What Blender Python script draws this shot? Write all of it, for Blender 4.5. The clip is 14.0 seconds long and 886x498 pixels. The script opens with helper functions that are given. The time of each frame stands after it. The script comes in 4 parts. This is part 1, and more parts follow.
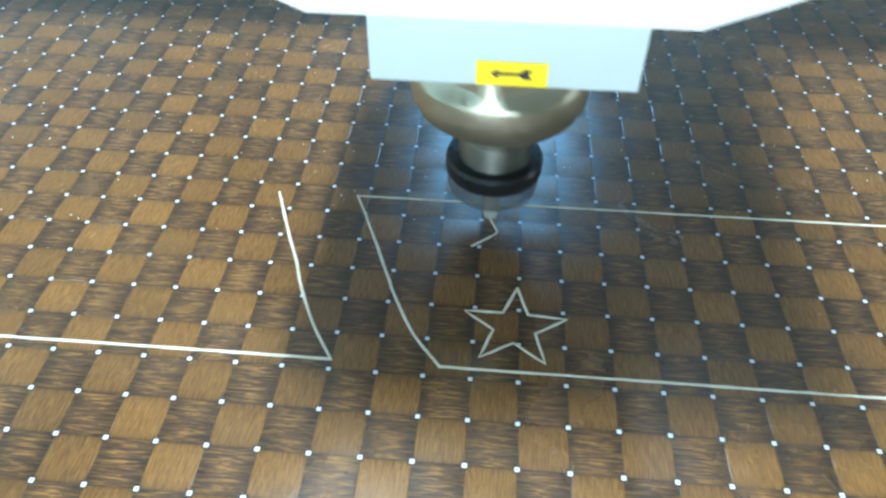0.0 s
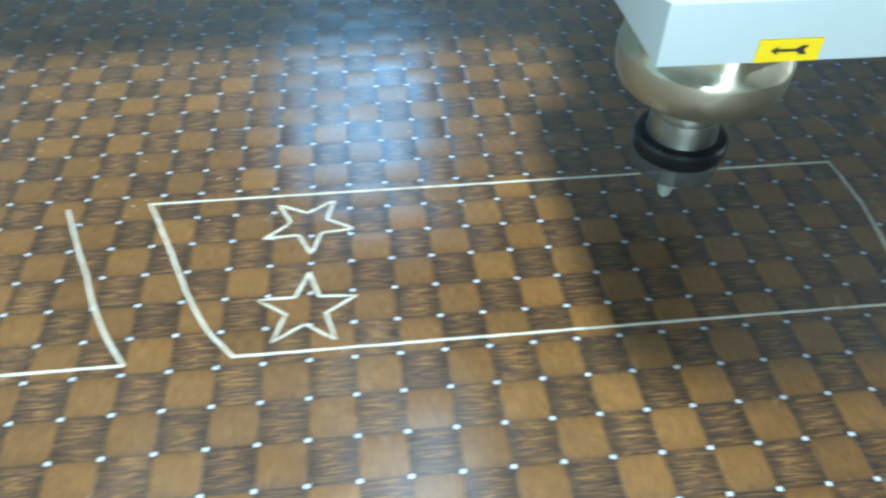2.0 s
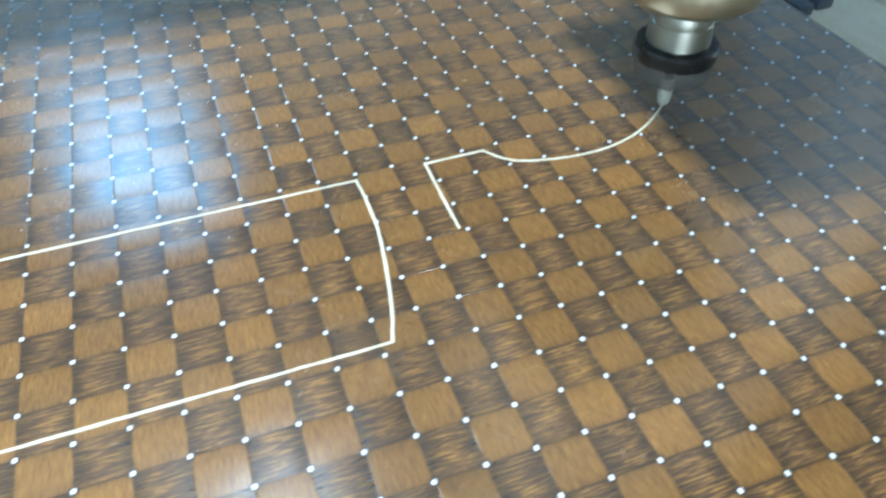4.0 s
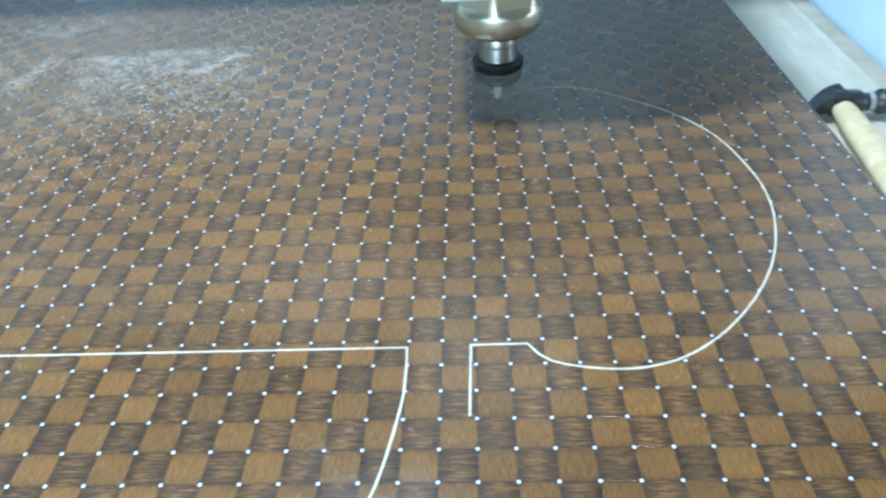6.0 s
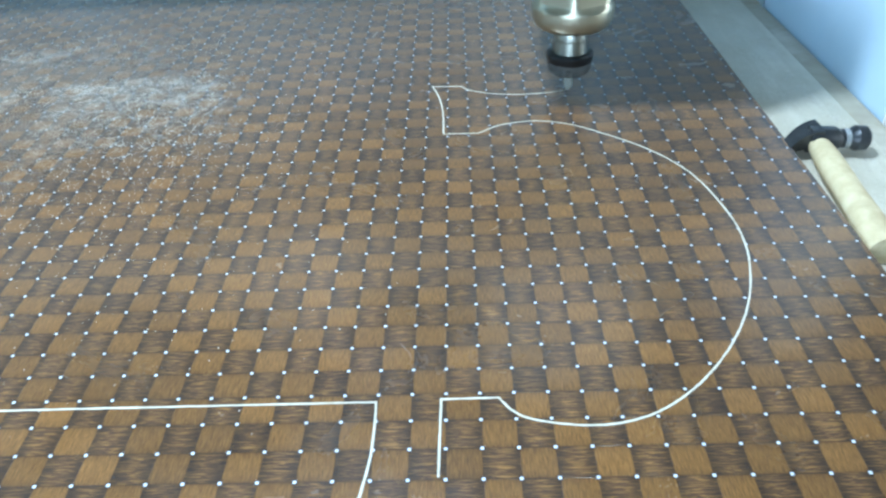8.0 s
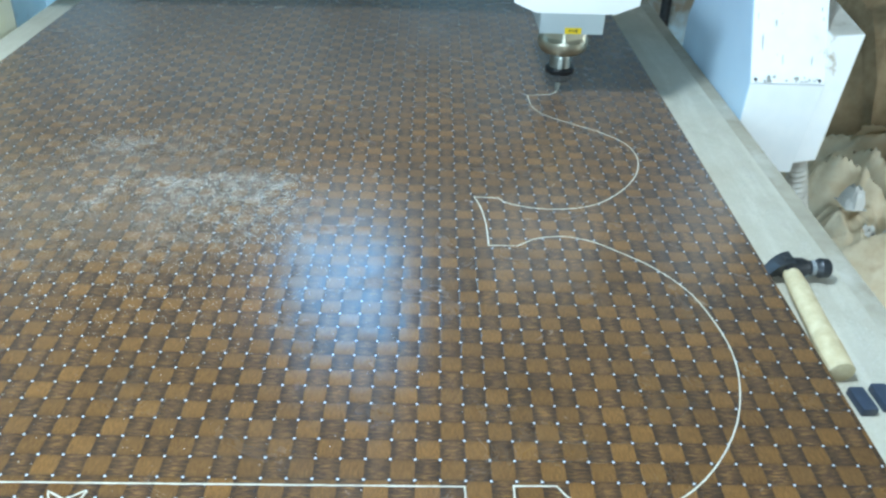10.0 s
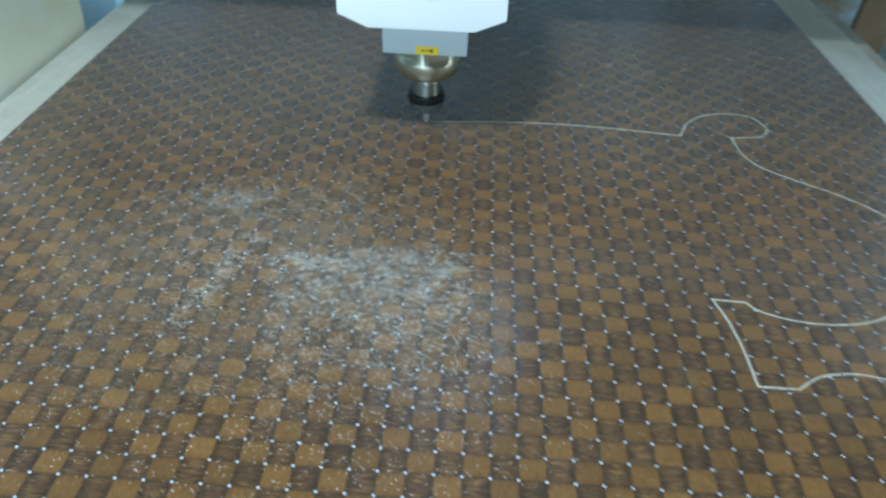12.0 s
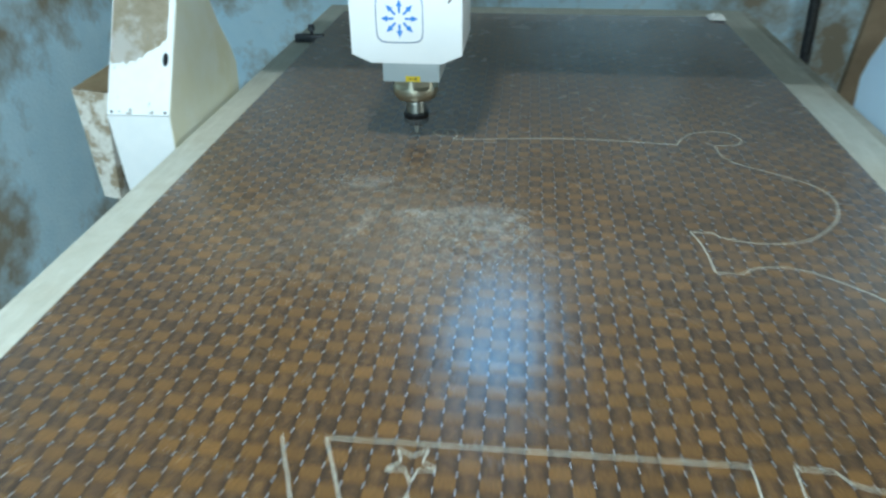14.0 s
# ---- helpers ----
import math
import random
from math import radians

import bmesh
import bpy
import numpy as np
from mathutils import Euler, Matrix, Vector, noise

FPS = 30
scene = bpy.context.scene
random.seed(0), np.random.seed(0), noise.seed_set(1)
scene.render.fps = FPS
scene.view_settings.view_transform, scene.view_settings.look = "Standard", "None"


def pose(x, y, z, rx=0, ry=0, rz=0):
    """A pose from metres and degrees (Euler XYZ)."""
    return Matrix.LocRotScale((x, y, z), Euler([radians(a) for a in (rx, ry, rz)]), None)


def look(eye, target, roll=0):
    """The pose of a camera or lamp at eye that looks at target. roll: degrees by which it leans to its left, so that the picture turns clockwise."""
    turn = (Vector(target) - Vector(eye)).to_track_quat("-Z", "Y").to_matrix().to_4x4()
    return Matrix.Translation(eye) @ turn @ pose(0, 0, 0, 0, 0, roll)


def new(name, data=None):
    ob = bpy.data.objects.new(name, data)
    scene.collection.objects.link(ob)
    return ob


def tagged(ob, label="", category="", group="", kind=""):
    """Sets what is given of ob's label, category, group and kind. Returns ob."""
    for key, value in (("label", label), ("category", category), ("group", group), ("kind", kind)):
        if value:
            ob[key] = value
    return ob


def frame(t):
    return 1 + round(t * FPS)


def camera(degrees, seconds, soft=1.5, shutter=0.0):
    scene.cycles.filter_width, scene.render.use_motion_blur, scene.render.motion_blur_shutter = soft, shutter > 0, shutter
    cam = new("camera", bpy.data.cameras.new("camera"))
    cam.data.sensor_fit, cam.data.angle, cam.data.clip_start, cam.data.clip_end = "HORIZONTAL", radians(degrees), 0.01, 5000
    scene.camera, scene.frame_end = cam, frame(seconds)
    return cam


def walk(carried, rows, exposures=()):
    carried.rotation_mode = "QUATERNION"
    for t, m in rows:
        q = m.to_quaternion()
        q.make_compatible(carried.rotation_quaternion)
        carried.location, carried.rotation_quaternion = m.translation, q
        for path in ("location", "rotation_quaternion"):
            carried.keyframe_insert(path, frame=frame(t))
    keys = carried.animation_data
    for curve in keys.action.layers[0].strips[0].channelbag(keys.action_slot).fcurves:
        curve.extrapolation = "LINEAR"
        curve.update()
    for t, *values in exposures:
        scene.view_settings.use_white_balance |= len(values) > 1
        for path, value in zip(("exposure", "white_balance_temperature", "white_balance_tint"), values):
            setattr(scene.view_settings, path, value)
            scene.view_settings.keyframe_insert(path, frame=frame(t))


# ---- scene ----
# ---- camera ----
P = 0.022                      # pitch of the printed weave, metres
cam = camera(61.8, 14.0, soft=2.5, shutter=0.4)
walk(cam, [
    (0, pose(0.0676, -0.2032, 0.2801, 45.84, -0.52, 4.70)),
    (0.5, pose(0.0770, -0.1987, 0.2766, 45.74, -0.12, 4.82)),
    (1, pose(0.0728, -0.2240, 0.2807, 45.75, 0.01, 3.92)),
    (1.5, pose(0.0730, -0.2362, 0.2924, 45.94, -0.68, -1.14)),
    (2, pose(0.1228, -0.2239, 0.2883, 45.80, -0.89, -6.51)),
    (2.5, pose(0.2234, -0.2113, 0.2762, 44.47, -1.23, -13.49)),
    (3, pose(0.2851, -0.2057, 0.2631, 44.16, -1.50, -18.66)),
    (3.5, pose(0.2975, -0.2013, 0.2621, 44.79, -0.54, -19.09)),
    (3.7, pose(0.3163, -0.2021, 0.2607, 45.19, -0.35, -20.66)),
    (5.8, pose(0.4822, -0.2168, 0.3451, 53.02, 2.98, -0.67)),
    (6, pose(0.4644, -0.2220, 0.3450, 52.79, 2.70, 1.25)),
    (6.5, pose(0.4544, -0.2185, 0.3539, 53.08, 2.23, 2.20)),
    (7, pose(0.4485, -0.2114, 0.3554, 53.10, 2.16, 2.76)),
    (7.5, pose(0.4486, -0.2052, 0.3639, 53.74, 2.15, 2.50)),
    (8, pose(0.4764, -0.1979, 0.3624, 53.37, 2.19, 0.44)),
    (8.5, pose(0.4761, -0.2045, 0.3763, 54.21, 1.12, 1.10)),
    (8.7, pose(0.4921, -0.2263, 0.4115, 56.75, 2.11, 2.31)),
    (10.8, pose(0.3281, -0.2785, 0.5347, 54.30, -2.73, -2.88)),
    (11, pose(0.3320, -0.2621, 0.5337, 54.34, -1.72, -3.53)),
    (11.5, pose(0.2559, -0.1341, 0.5021, 56.49, -0.51, -3.69)),
    (12, pose(0.1894, 0.0199, 0.4851, 53.11, -1.69, 3.31)),
    (12.5, pose(0.1641, 0.0606, 0.4574, 52.91, -0.08, 6.97)),
    (13, pose(0.1327, 0.1579, 0.4406, 52.91, 0.01, 8.77)),
    (13.5, pose(0.1847, -0.0002, 0.4453, 58.71, -0.14, 8.57)),
    (14, pose(0.1767, -0.4213, 0.5493, 59.90, 0.46, 6.05)),
], exposures=[(0, 0.36, 5800, 1), (1.0, 0.18, 5650, 1), (2.0, 0.12, 5750, 0), (3.0, 0.45, 6050, 4), (3.7, 0.45, 6050, 4), (6.5, 0.26, 5300, 4), (8.5, 0.26, 5350, 4), (11, -0.1, 5600, 0), (11.5, -0.12, 5500, 0), (12.0, -0.4, 5350, 0), (12.5, -0.11, 5350, 0), (13.0, 0.14, 5350, 0), (14, -0.5, 5750, -2)])

# ---- world and light ----
world = bpy.data.worlds.new("world")
scene.world = world
world.use_nodes = True
wn = world.node_tree.nodes
sky = wn.new("ShaderNodeTexSky")
sky.sky_type = "NISHITA"
sky.sun_disc = False
sky.sun_elevation, sky.sun_rotation = radians(40), radians(20)
wn["Background"].inputs["Strength"].default_value = 0.12
world.node_tree.links.new(sky.outputs[0], wn["Background"].inputs["Color"])


def area_light(name, m, sx, sy, watts, color, shape="RECTANGLE"):
    d = bpy.data.lights.new(name, "AREA")
    d.shape, d.size, d.size_y, d.energy, d.color = shape, sx, sy, watts, color
    ob = new(name, d)
    ob.matrix_world = m
    return ob


LAMP = Vector((-3 * P, 6.0 * P, 67 * P))          # the work lamp over the near end of the table
RING = Vector((12.5 * P, 29 * P, 60 * P))
FLOOD = Vector((5 * P, 79 * P, 50 * P))        # tall bluish light panel hung beyond the gantry
area_light("lamp_light", look(LAMP - Vector((0, 0, 0.012)), (LAMP.x, LAMP.y, 0)), 0.17, 0.17, 38.0, (0.9, 0.975, 1.0), "DISK")
# unseen fill from behind the camera, added for front faces and walls
area_light("near_fill_light", look((-0.2, -2.5, -0.05), (-0.2, 0, -0.05)), 1.5, 1.4, 84.0, (0.86, 0.95, 1.0))
# unseen fill from the right, added to brighten the sacks and gantry
area_light("side_fill_light", look((2.5, 0.3, 0.25), (1.3, 0.9, -0.1)), 0.9, 0.8, 8.0, (1.0, 0.95, 0.86))


# ---- materials ----
class Mat:
    """Small wrapper: a node material with a Principled shader."""

    def __init__(self, name, rough=0.5, metal=0.0, spec=0.5):
        self.m = bpy.data.materials.new(name)
        self.m.use_nodes = True
        self.n, self.l = self.m.node_tree.nodes, self.m.node_tree.links
        self.b = self.n["Principled BSDF"]
        self.b.inputs["Roughness"].default_value = rough
        self.b.inputs["Metallic"].default_value = metal
        self.b.inputs["Specular IOR Level"].default_value = spec
        self.co = self.n.new("ShaderNodeTexCoord").outputs["Object"]

    def put(self, sock, v):
        if isinstance(v, bpy.types.NodeSocket):
            self.l.new(v, sock)
        elif isinstance(v, tuple) and len(v) == 3 and sock.type == "RGBA":
            sock.default_value = (*v, 1)
        else:
            sock.default_value = v

    def math(self, op, a, b=0.0, c=0.0, clamp=False):
        k = self.n.new("ShaderNodeMath")
        k.operation, k.use_clamp = op, clamp
        for s, v in zip(k.inputs, (a, b, c)):
            self.put(s, v)
        return k.outputs[0]

    def noise(self, scale, detail=4.0, rough=0.55, co=None, stretch=None, warp=0.0):
        v = co or self.co
        if stretch:
            mp = self.n.new("ShaderNodeMapping")
            mp.inputs["Scale"].default_value = stretch
            self.l.new(v, mp.inputs["Vector"])
            v = mp.outputs[0]
        k = self.n.new("ShaderNodeTexNoise")
        k.inputs["Scale"].default_value, k.inputs["Detail"].default_value = scale, detail
        k.inputs["Roughness"].default_value, k.inputs["Distortion"].default_value = rough, warp
        self.l.new(v, k.inputs["Vector"])
        return k.outputs["Fac"]

    def ramp(self, fac, *stops):
        k = self.n.new("ShaderNodeValToRGB")
        e = k.color_ramp.elements
        while len(e) < len(stops):
            e.new(0.5)
        for s, (p, c) in zip(e, stops):
            s.position = p
            s.color = (*c, 1) if isinstance(c, tuple) else (c, c, c, 1)
        self.l.new(fac, k.inputs[0])
        return k.outputs[0]

    def mix(self, fac, a, b, mode="MIX"):
        k = self.n.new("ShaderNodeMix")
        k.data_type, k.blend_type = "RGBA", mode
        self.put(k.inputs[0], fac)
        self.put(k.inputs[6], a)
        self.put(k.inputs[7], b)
        return k.outputs[2]

    def bump(self, h, strength=0.3, dist=0.001):
        k = self.n.new("ShaderNodeBump")
        k.inputs["Strength"].default_value, k.inputs["Distance"].default_value = strength, dist
        self.l.new(h, k.inputs["Height"])
        self.l.new(k.outputs[0], self.b.inputs["Normal"])

    def col(self, v):
        self.put(self.b.inputs["Base Color"], v)
        return self

    def rough(self, v):
        self.put(self.b.inputs["Roughness"], v)
        return self


def worn(name, c0, c1, c2, rough=0.5, metal=0.0, scale=20.0, bump=0.2, dist=0.0006, spot=(0.55, 0.75), spec=0.5):
    """Paint, wood or stone with large stains and fine grain."""
    m = Mat(name, rough, metal, spec)
    base = m.mix(m.ramp(m.noise(scale, 6), (0.35, 0.0), (0.7, 1.0)), c0, c1)
    big = m.ramp(m.noise(scale * 0.23, 5, 0.65), (spot[0], 0.0), (spot[1], 1.0))
    m.col(m.mix(big, base, c2))
    fine = m.noise(scale * 9, 3)
    m.rough(m.math("MULTIPLY_ADD", fine, 0.25, rough - 0.12))
    if bump:
        m.bump(fine, bump, dist)
    return m.m


def weave_board():
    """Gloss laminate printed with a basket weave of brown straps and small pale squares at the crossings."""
    m = Mat("printed_weave_laminate", 0.2, 0.0, 0.65)
    sep = m.n.new("ShaderNodeSeparateXYZ")
    m.l.new(m.co, sep.inputs[0])
    u = m.math("DIVIDE", sep.outputs[0], P)
    v = m.math("DIVIDE", sep.outputs[1], P)
    iu, iv = m.math("FLOOR", u), m.math("FLOOR", v)
    fu, fv = m.math("SUBTRACT", u, iu), m.math("SUBTRACT", v, iv)
    # the light straps bulge a little over their neighbours
    par = m.math("ABSOLUTE", m.math("MODULO", m.math("ADD", iu, iv), 2.0))          # 0 light, 1 dark
    cell = m.n.new("ShaderNodeCombineXYZ")
    m.l.new(iu, cell.inputs[0])
    m.l.new(iv, cell.inputs[1])
    wn_ = m.n.new("ShaderNodeTexWhiteNoise")
    wn_.noise_dimensions = "2D"
    m.l.new(cell.outputs[0], wn_.inputs["Vector"])
    rnd = wn_.outputs["Value"]
    # grain along the strap: light straps run away from the maker, dark ones across
    gl = m.noise(1.0, 5, 0.66, stretch=(1500, 120, 1), warp=0.5)
    gd = m.noise(1.0, 5, 0.64, stretch=(80, 1000, 1), warp=0.9)
    light = m.ramp(gl, (0.3, (0.068, 0.032, 0.007)), (0.48, (0.134, 0.064, 0.0135)), (0.68, (0.222, 0.113, 0.027)))
    dark = m.ramp(gd, (0.34, (0.032, 0.017, 0.0095)), (0.5, (0.074, 0.037, 0.014)), (0.63, (0.215, 0.112, 0.027)))
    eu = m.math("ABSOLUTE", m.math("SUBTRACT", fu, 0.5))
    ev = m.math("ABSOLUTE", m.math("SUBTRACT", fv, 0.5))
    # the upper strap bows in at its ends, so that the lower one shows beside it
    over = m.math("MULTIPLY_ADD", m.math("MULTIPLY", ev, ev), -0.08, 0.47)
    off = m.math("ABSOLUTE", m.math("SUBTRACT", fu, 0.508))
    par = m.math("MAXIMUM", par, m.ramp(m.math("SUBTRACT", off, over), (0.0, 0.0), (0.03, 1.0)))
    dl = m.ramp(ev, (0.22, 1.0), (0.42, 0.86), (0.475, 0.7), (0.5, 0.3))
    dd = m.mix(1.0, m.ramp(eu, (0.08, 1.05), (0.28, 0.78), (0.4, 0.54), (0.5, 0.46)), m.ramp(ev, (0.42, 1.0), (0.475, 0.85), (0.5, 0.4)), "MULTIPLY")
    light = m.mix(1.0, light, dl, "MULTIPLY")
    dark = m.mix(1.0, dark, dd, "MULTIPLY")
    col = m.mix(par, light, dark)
    tone = m.math("MULTIPLY_ADD", rnd, 0.36, 0.82)
    col = m.mix(1.0, col, tone, "MULTIPLY")
    patch = m.ramp(m.noise(6.0, 3), (0.3, 0.85), (0.7, 1.12))
    col = m.mix(1.0, col, patch, "MULTIPLY")
    # pale squares at the crossings
    cu = m.math("MINIMUM", fu, m.math("SUBTRACT", 1.0, fu))
    cv = m.math("MINIMUM", fv, m.math("SUBTRACT", 1.0, fv))
    d = m.math("MAXIMUM", cu, cv)
    ring = m.ramp(d, (0.07, 0.0), (0.09, 1.0))
    col = m.mix(m.ramp(d, (0.042, 1.0), (0.05, 0.0)), m.mix(ring, (0.03, 0.02, 0.014), col), (0.64, 0.67, 0.72))
    # a film of wood dust lies in a broad patch, speckled
    ru, rv = m.math("MULTIPLY_ADD", u, 0.083, 0.1), m.math("MULTIPLY_ADD", v, 0.1, -2.75)
    away = m.math("SQRT", m.math("ADD", m.math("MULTIPLY", ru, ru), m.math("MULTIPLY", rv, rv)))
    ragged = m.math("MULTIPLY_ADD", m.noise(22.0, 4, 0.6), 0.7, m.math("SUBTRACT", away, 0.35))
    speck = m.ramp(m.noise(420.0, 5, 0.75), (0.4, 0.15), (0.62, 1.0))
    film = m.math("MULTIPLY", m.ramp(ragged, (0.35, 0.1), (1.1, 0.0)), speck)
    col = m.mix(film, col, (0.42, 0.4, 0.34))
    m.col(col)
    # pressed relief: each strap is slightly domed along its run
    hl = m.math("SUBTRACT", 0.25, m.math("MULTIPLY", ev, ev))
    hd = m.math("SUBTRACT", 0.25, m.math("MULTIPLY", eu, eu))
    h = m.math("ADD", m.math("MULTIPLY", hl, m.math("SUBTRACT", 1.0, par)), m.math("MULTIPLY", hd, par))
    h = m.math("MULTIPLY_ADD", m.mix(par, gl, gd), 0.03, h)
    m.bump(h, 0.35, 0.0016)
    smear = m.noise(14.0, 5, 0.6, warp=0.6)
    m.rough(m.math("MULTIPLY_ADD", film, 1.2, m.ramp(smear, (0.3, 0.18), (0.7, 0.3))))
    m.b.inputs["Sheen Weight"].default_value = 0.34
    m.b.inputs["Sheen Roughness"].default_value = 0.45
    m.b.inputs["Sheen Tint"].default_value = (0.76, 0.88, 1.0, 1)
    return m.m


M_BOARD = weave_board()
M_CORE = worn("fibreboard_edge", (0.42, 0.33, 0.2), (0.5, 0.4, 0.26), (0.33, 0.25, 0.15), 0.85, scale=60)
M_CUT = worn("raw_cut_fibre", (0.54, 0.51, 0.41), (0.66, 0.63, 0.54), (0.44, 0.39, 0.29), 0.9, scale=160, bump=0.6)


def gritty_table():
    """Fibreboard bed under a gritty film of dust, with scuffs drawn out along the table."""
    m = Mat("dusty_table_fibreboard", 0.9)
    base = m.mix(m.ramp(m.noise(26, 6, 0.65), (0.3, 0.0), (0.72, 1.0)), (0.46, 0.44, 0.355), (0.54, 0.52, 0.435))
    long = m.ramp(m.noise(1.0, 5, 0.6, stretch=(42, 5, 1), warp=0.4), (0.5, 0.0), (0.66, 1.0))
    base = m.mix(m.math("MULTIPLY", long, 0.4), base, (0.68, 0.66, 0.57))
    brown = m.ramp(m.noise(9, 5, 0.7), (0.52, 0.0), (0.72, 0.4))
    base = m.mix(brown, base, (0.4, 0.35, 0.25))
    grit = m.noise(230, 7, 0.8)
    base = m.mix(m.ramp(grit, (0.58, 0.0), (0.66, 0.55)), base, (0.76, 0.75, 0.68))
    base = m.mix(m.ramp(grit, (0.34, 0.5), (0.42, 0.0)), base, (0.28, 0.24, 0.17))
    m.col(base)
    m.bump(grit, 0.5, 0.0008)
    return m.m


M_MDF = gritty_table()
M_STRIP = worn("brown_edge_strip", (0.34, 0.31, 0.24), (0.42, 0.39, 0.31), (0.5, 0.48, 0.41), 0.9, scale=24, bump=0.4, spot=(0.5, 0.62))
M_WHITE = worn("white_machine_paint", (0.79, 0.81, 0.81), (0.84, 0.85, 0.85), (0.72, 0.73, 0.71), 0.38, scale=9, bump=0.05, spot=(0.6, 0.85))
M_WHITE_OLD = worn("scuffed_white_paint", (0.84, 0.86, 0.86), (0.88, 0.89, 0.88), (0.42, 0.36, 0.26), 0.5, scale=34, bump=0.25, spot=(0.64, 0.69))
# lower box only: darker and bluer than the white housing
M_GREYBOX = worn("pale_grey_box", (0.52, 0.6, 0.62), (0.57, 0.65, 0.67), (0.47, 0.54, 0.56), 0.35, scale=9, bump=0.05, spot=(0.6, 0.85))
# right inner panel only: bluer than the white column round it
M_PALEBLUE = worn("pale_blue_panel", (0.5, 0.66, 0.82), (0.55, 0.71, 0.86), (0.45, 0.6, 0.75), 0.4, scale=6, bump=0.05)
M_CHIP = worn("chipped_grey_primer", (0.42, 0.42, 0.38), (0.54, 0.54, 0.5), (0.3, 0.28, 0.23), 0.7, scale=200, bump=0.1)
M_FILM = worn("thin_brown_dust_film", (0.5, 0.43, 0.3), (0.6, 0.53, 0.4), (0.75, 0.72, 0.66), 0.9, scale=60, bump=0.3, spot=(0.5, 0.6))
M_DIRTY = worn("dust_caked_paint", (0.6, 0.57, 0.5), (0.7, 0.68, 0.62), (0.3, 0.24, 0.16), 0.8, scale=90, bump=0.4, spot=(0.46, 0.56))
M_LID = worn("grey_dusty_paint", (0.66, 0.64, 0.57), (0.74, 0.72, 0.66), (0.4, 0.35, 0.27), 0.8, scale=40, bump=0.3, spot=(0.52, 0.62))
M_PALE = worn("pale_ground_steel", (0.3, 0.32, 0.29), (0.38, 0.4, 0.36), (0.25, 0.26, 0.24), 0.4, 0.2, scale=60, bump=0.1)
M_CREAM = worn("yellowed_paint", (0.7, 0.68, 0.5), (0.74, 0.74, 0.62), (0.62, 0.56, 0.28), 0.5, scale=12, bump=0.1)
M_STEEL = worn("brushed_steel", (0.44, 0.45, 0.42), (0.52, 0.53, 0.5), (0.36, 0.36, 0.33), 0.24, 1.0, scale=50, bump=0.1)
M_COLLET = worn("ground_collet_steel", (0.27, 0.29, 0.26), (0.34, 0.36, 0.33), (0.22, 0.23, 0.21), 0.34, 1.0, scale=50, bump=0.1)
M_POLISH = worn("polished_bare_steel", (0.7, 0.74, 0.78), (0.8, 0.83, 0.86), (0.5, 0.53, 0.56), 0.25, 0.5, scale=90, bump=0.1)
M_NICKEL = worn("dull_nickel", (0.46, 0.45, 0.35), (0.54, 0.53, 0.42), (0.36, 0.34, 0.24), 0.4, 1.0, scale=30, bump=0.15)
M_BLACK = worn("black_oxide_steel", (0.018, 0.02, 0.022), (0.03, 0.032, 0.035), (0.012, 0.012, 0.013), 0.3, 0.6, scale=60, bump=0.1)
M_NUT = worn("grey_nut_steel", (0.085, 0.09, 0.09), (0.11, 0.115, 0.115), (0.06, 0.06, 0.06), 0.4, 0.3, scale=60, bump=0.1)
M_NUT.node_tree.nodes["Principled BSDF"].inputs["Alpha"].default_value = 0.55   # blurred by its spin
M_YELLOW = Mat("yellow_label", 0.45).col((0.9, 0.66, 0.0)).m
M_INK = Mat("black_ink", 0.5).col((0.02, 0.02, 0.022)).m
M_BLUE = Mat("blue_ink", 0.45).col((0.03, 0.2, 0.6)).m
M_WALL = worn("peeling_blue_plaster", (0.58, 0.79, 0.9), (0.66, 0.85, 0.94), (0.3, 0.26, 0.19), 0.85, scale=10, bump=0.6, dist=0.004, spot=(0.45, 0.59))
M_WALL_B = worn("dark_olive_plaster", (0.2, 0.19, 0.15), (0.27, 0.25, 0.2), (0.13, 0.12, 0.1), 0.9, scale=7, bump=0.5, dist=0.004)
M_CEIL = worn("whitewashed_ceiling", (0.66, 0.68, 0.68), (0.74, 0.75, 0.74), (0.5, 0.5, 0.47), 0.9, scale=6, bump=0.3)
M_FLOOR = worn("dusty_concrete", (0.2, 0.18, 0.14), (0.28, 0.25, 0.19), (0.14, 0.12, 0.09), 0.9, scale=8, bump=0.5, dist=0.003)
M_WOOD = worn("pale_handle_wood", (0.5, 0.42, 0.25), (0.63, 0.55, 0.36), (0.4, 0.32, 0.18), 0.65, scale=70, bump=0.4, spot=(0.46, 0.66))
M_IRON = worn("blackened_iron", (0.045, 0.05, 0.056), (0.08, 0.086, 0.095), (0.018, 0.016, 0.014), 0.38, 0.7, scale=50, bump=0.25)
M_SACK = worn("tan_sackcloth", (0.72, 0.6, 0.4), (0.82, 0.73, 0.54), (0.55, 0.42, 0.25), 0.9, scale=30, bump=0.5, dist=0.002)
M_RAG = worn("white_rag_cloth", (0.78, 0.77, 0.72), (0.84, 0.83, 0.79), (0.6, 0.55, 0.45), 0.9, scale=30, bump=0.4)
M_PLANK = worn("old_brown_timber", (0.22, 0.16, 0.1), (0.3, 0.23, 0.15), (0.14, 0.1, 0.06), 0.8, scale=14, bump=0.4)
M_PLANK_D = worn("brown_settled_dust", (0.34, 0.25, 0.14), (0.42, 0.32, 0.19), (0.24, 0.17, 0.09), 0.95, scale=30, bump=0.4)
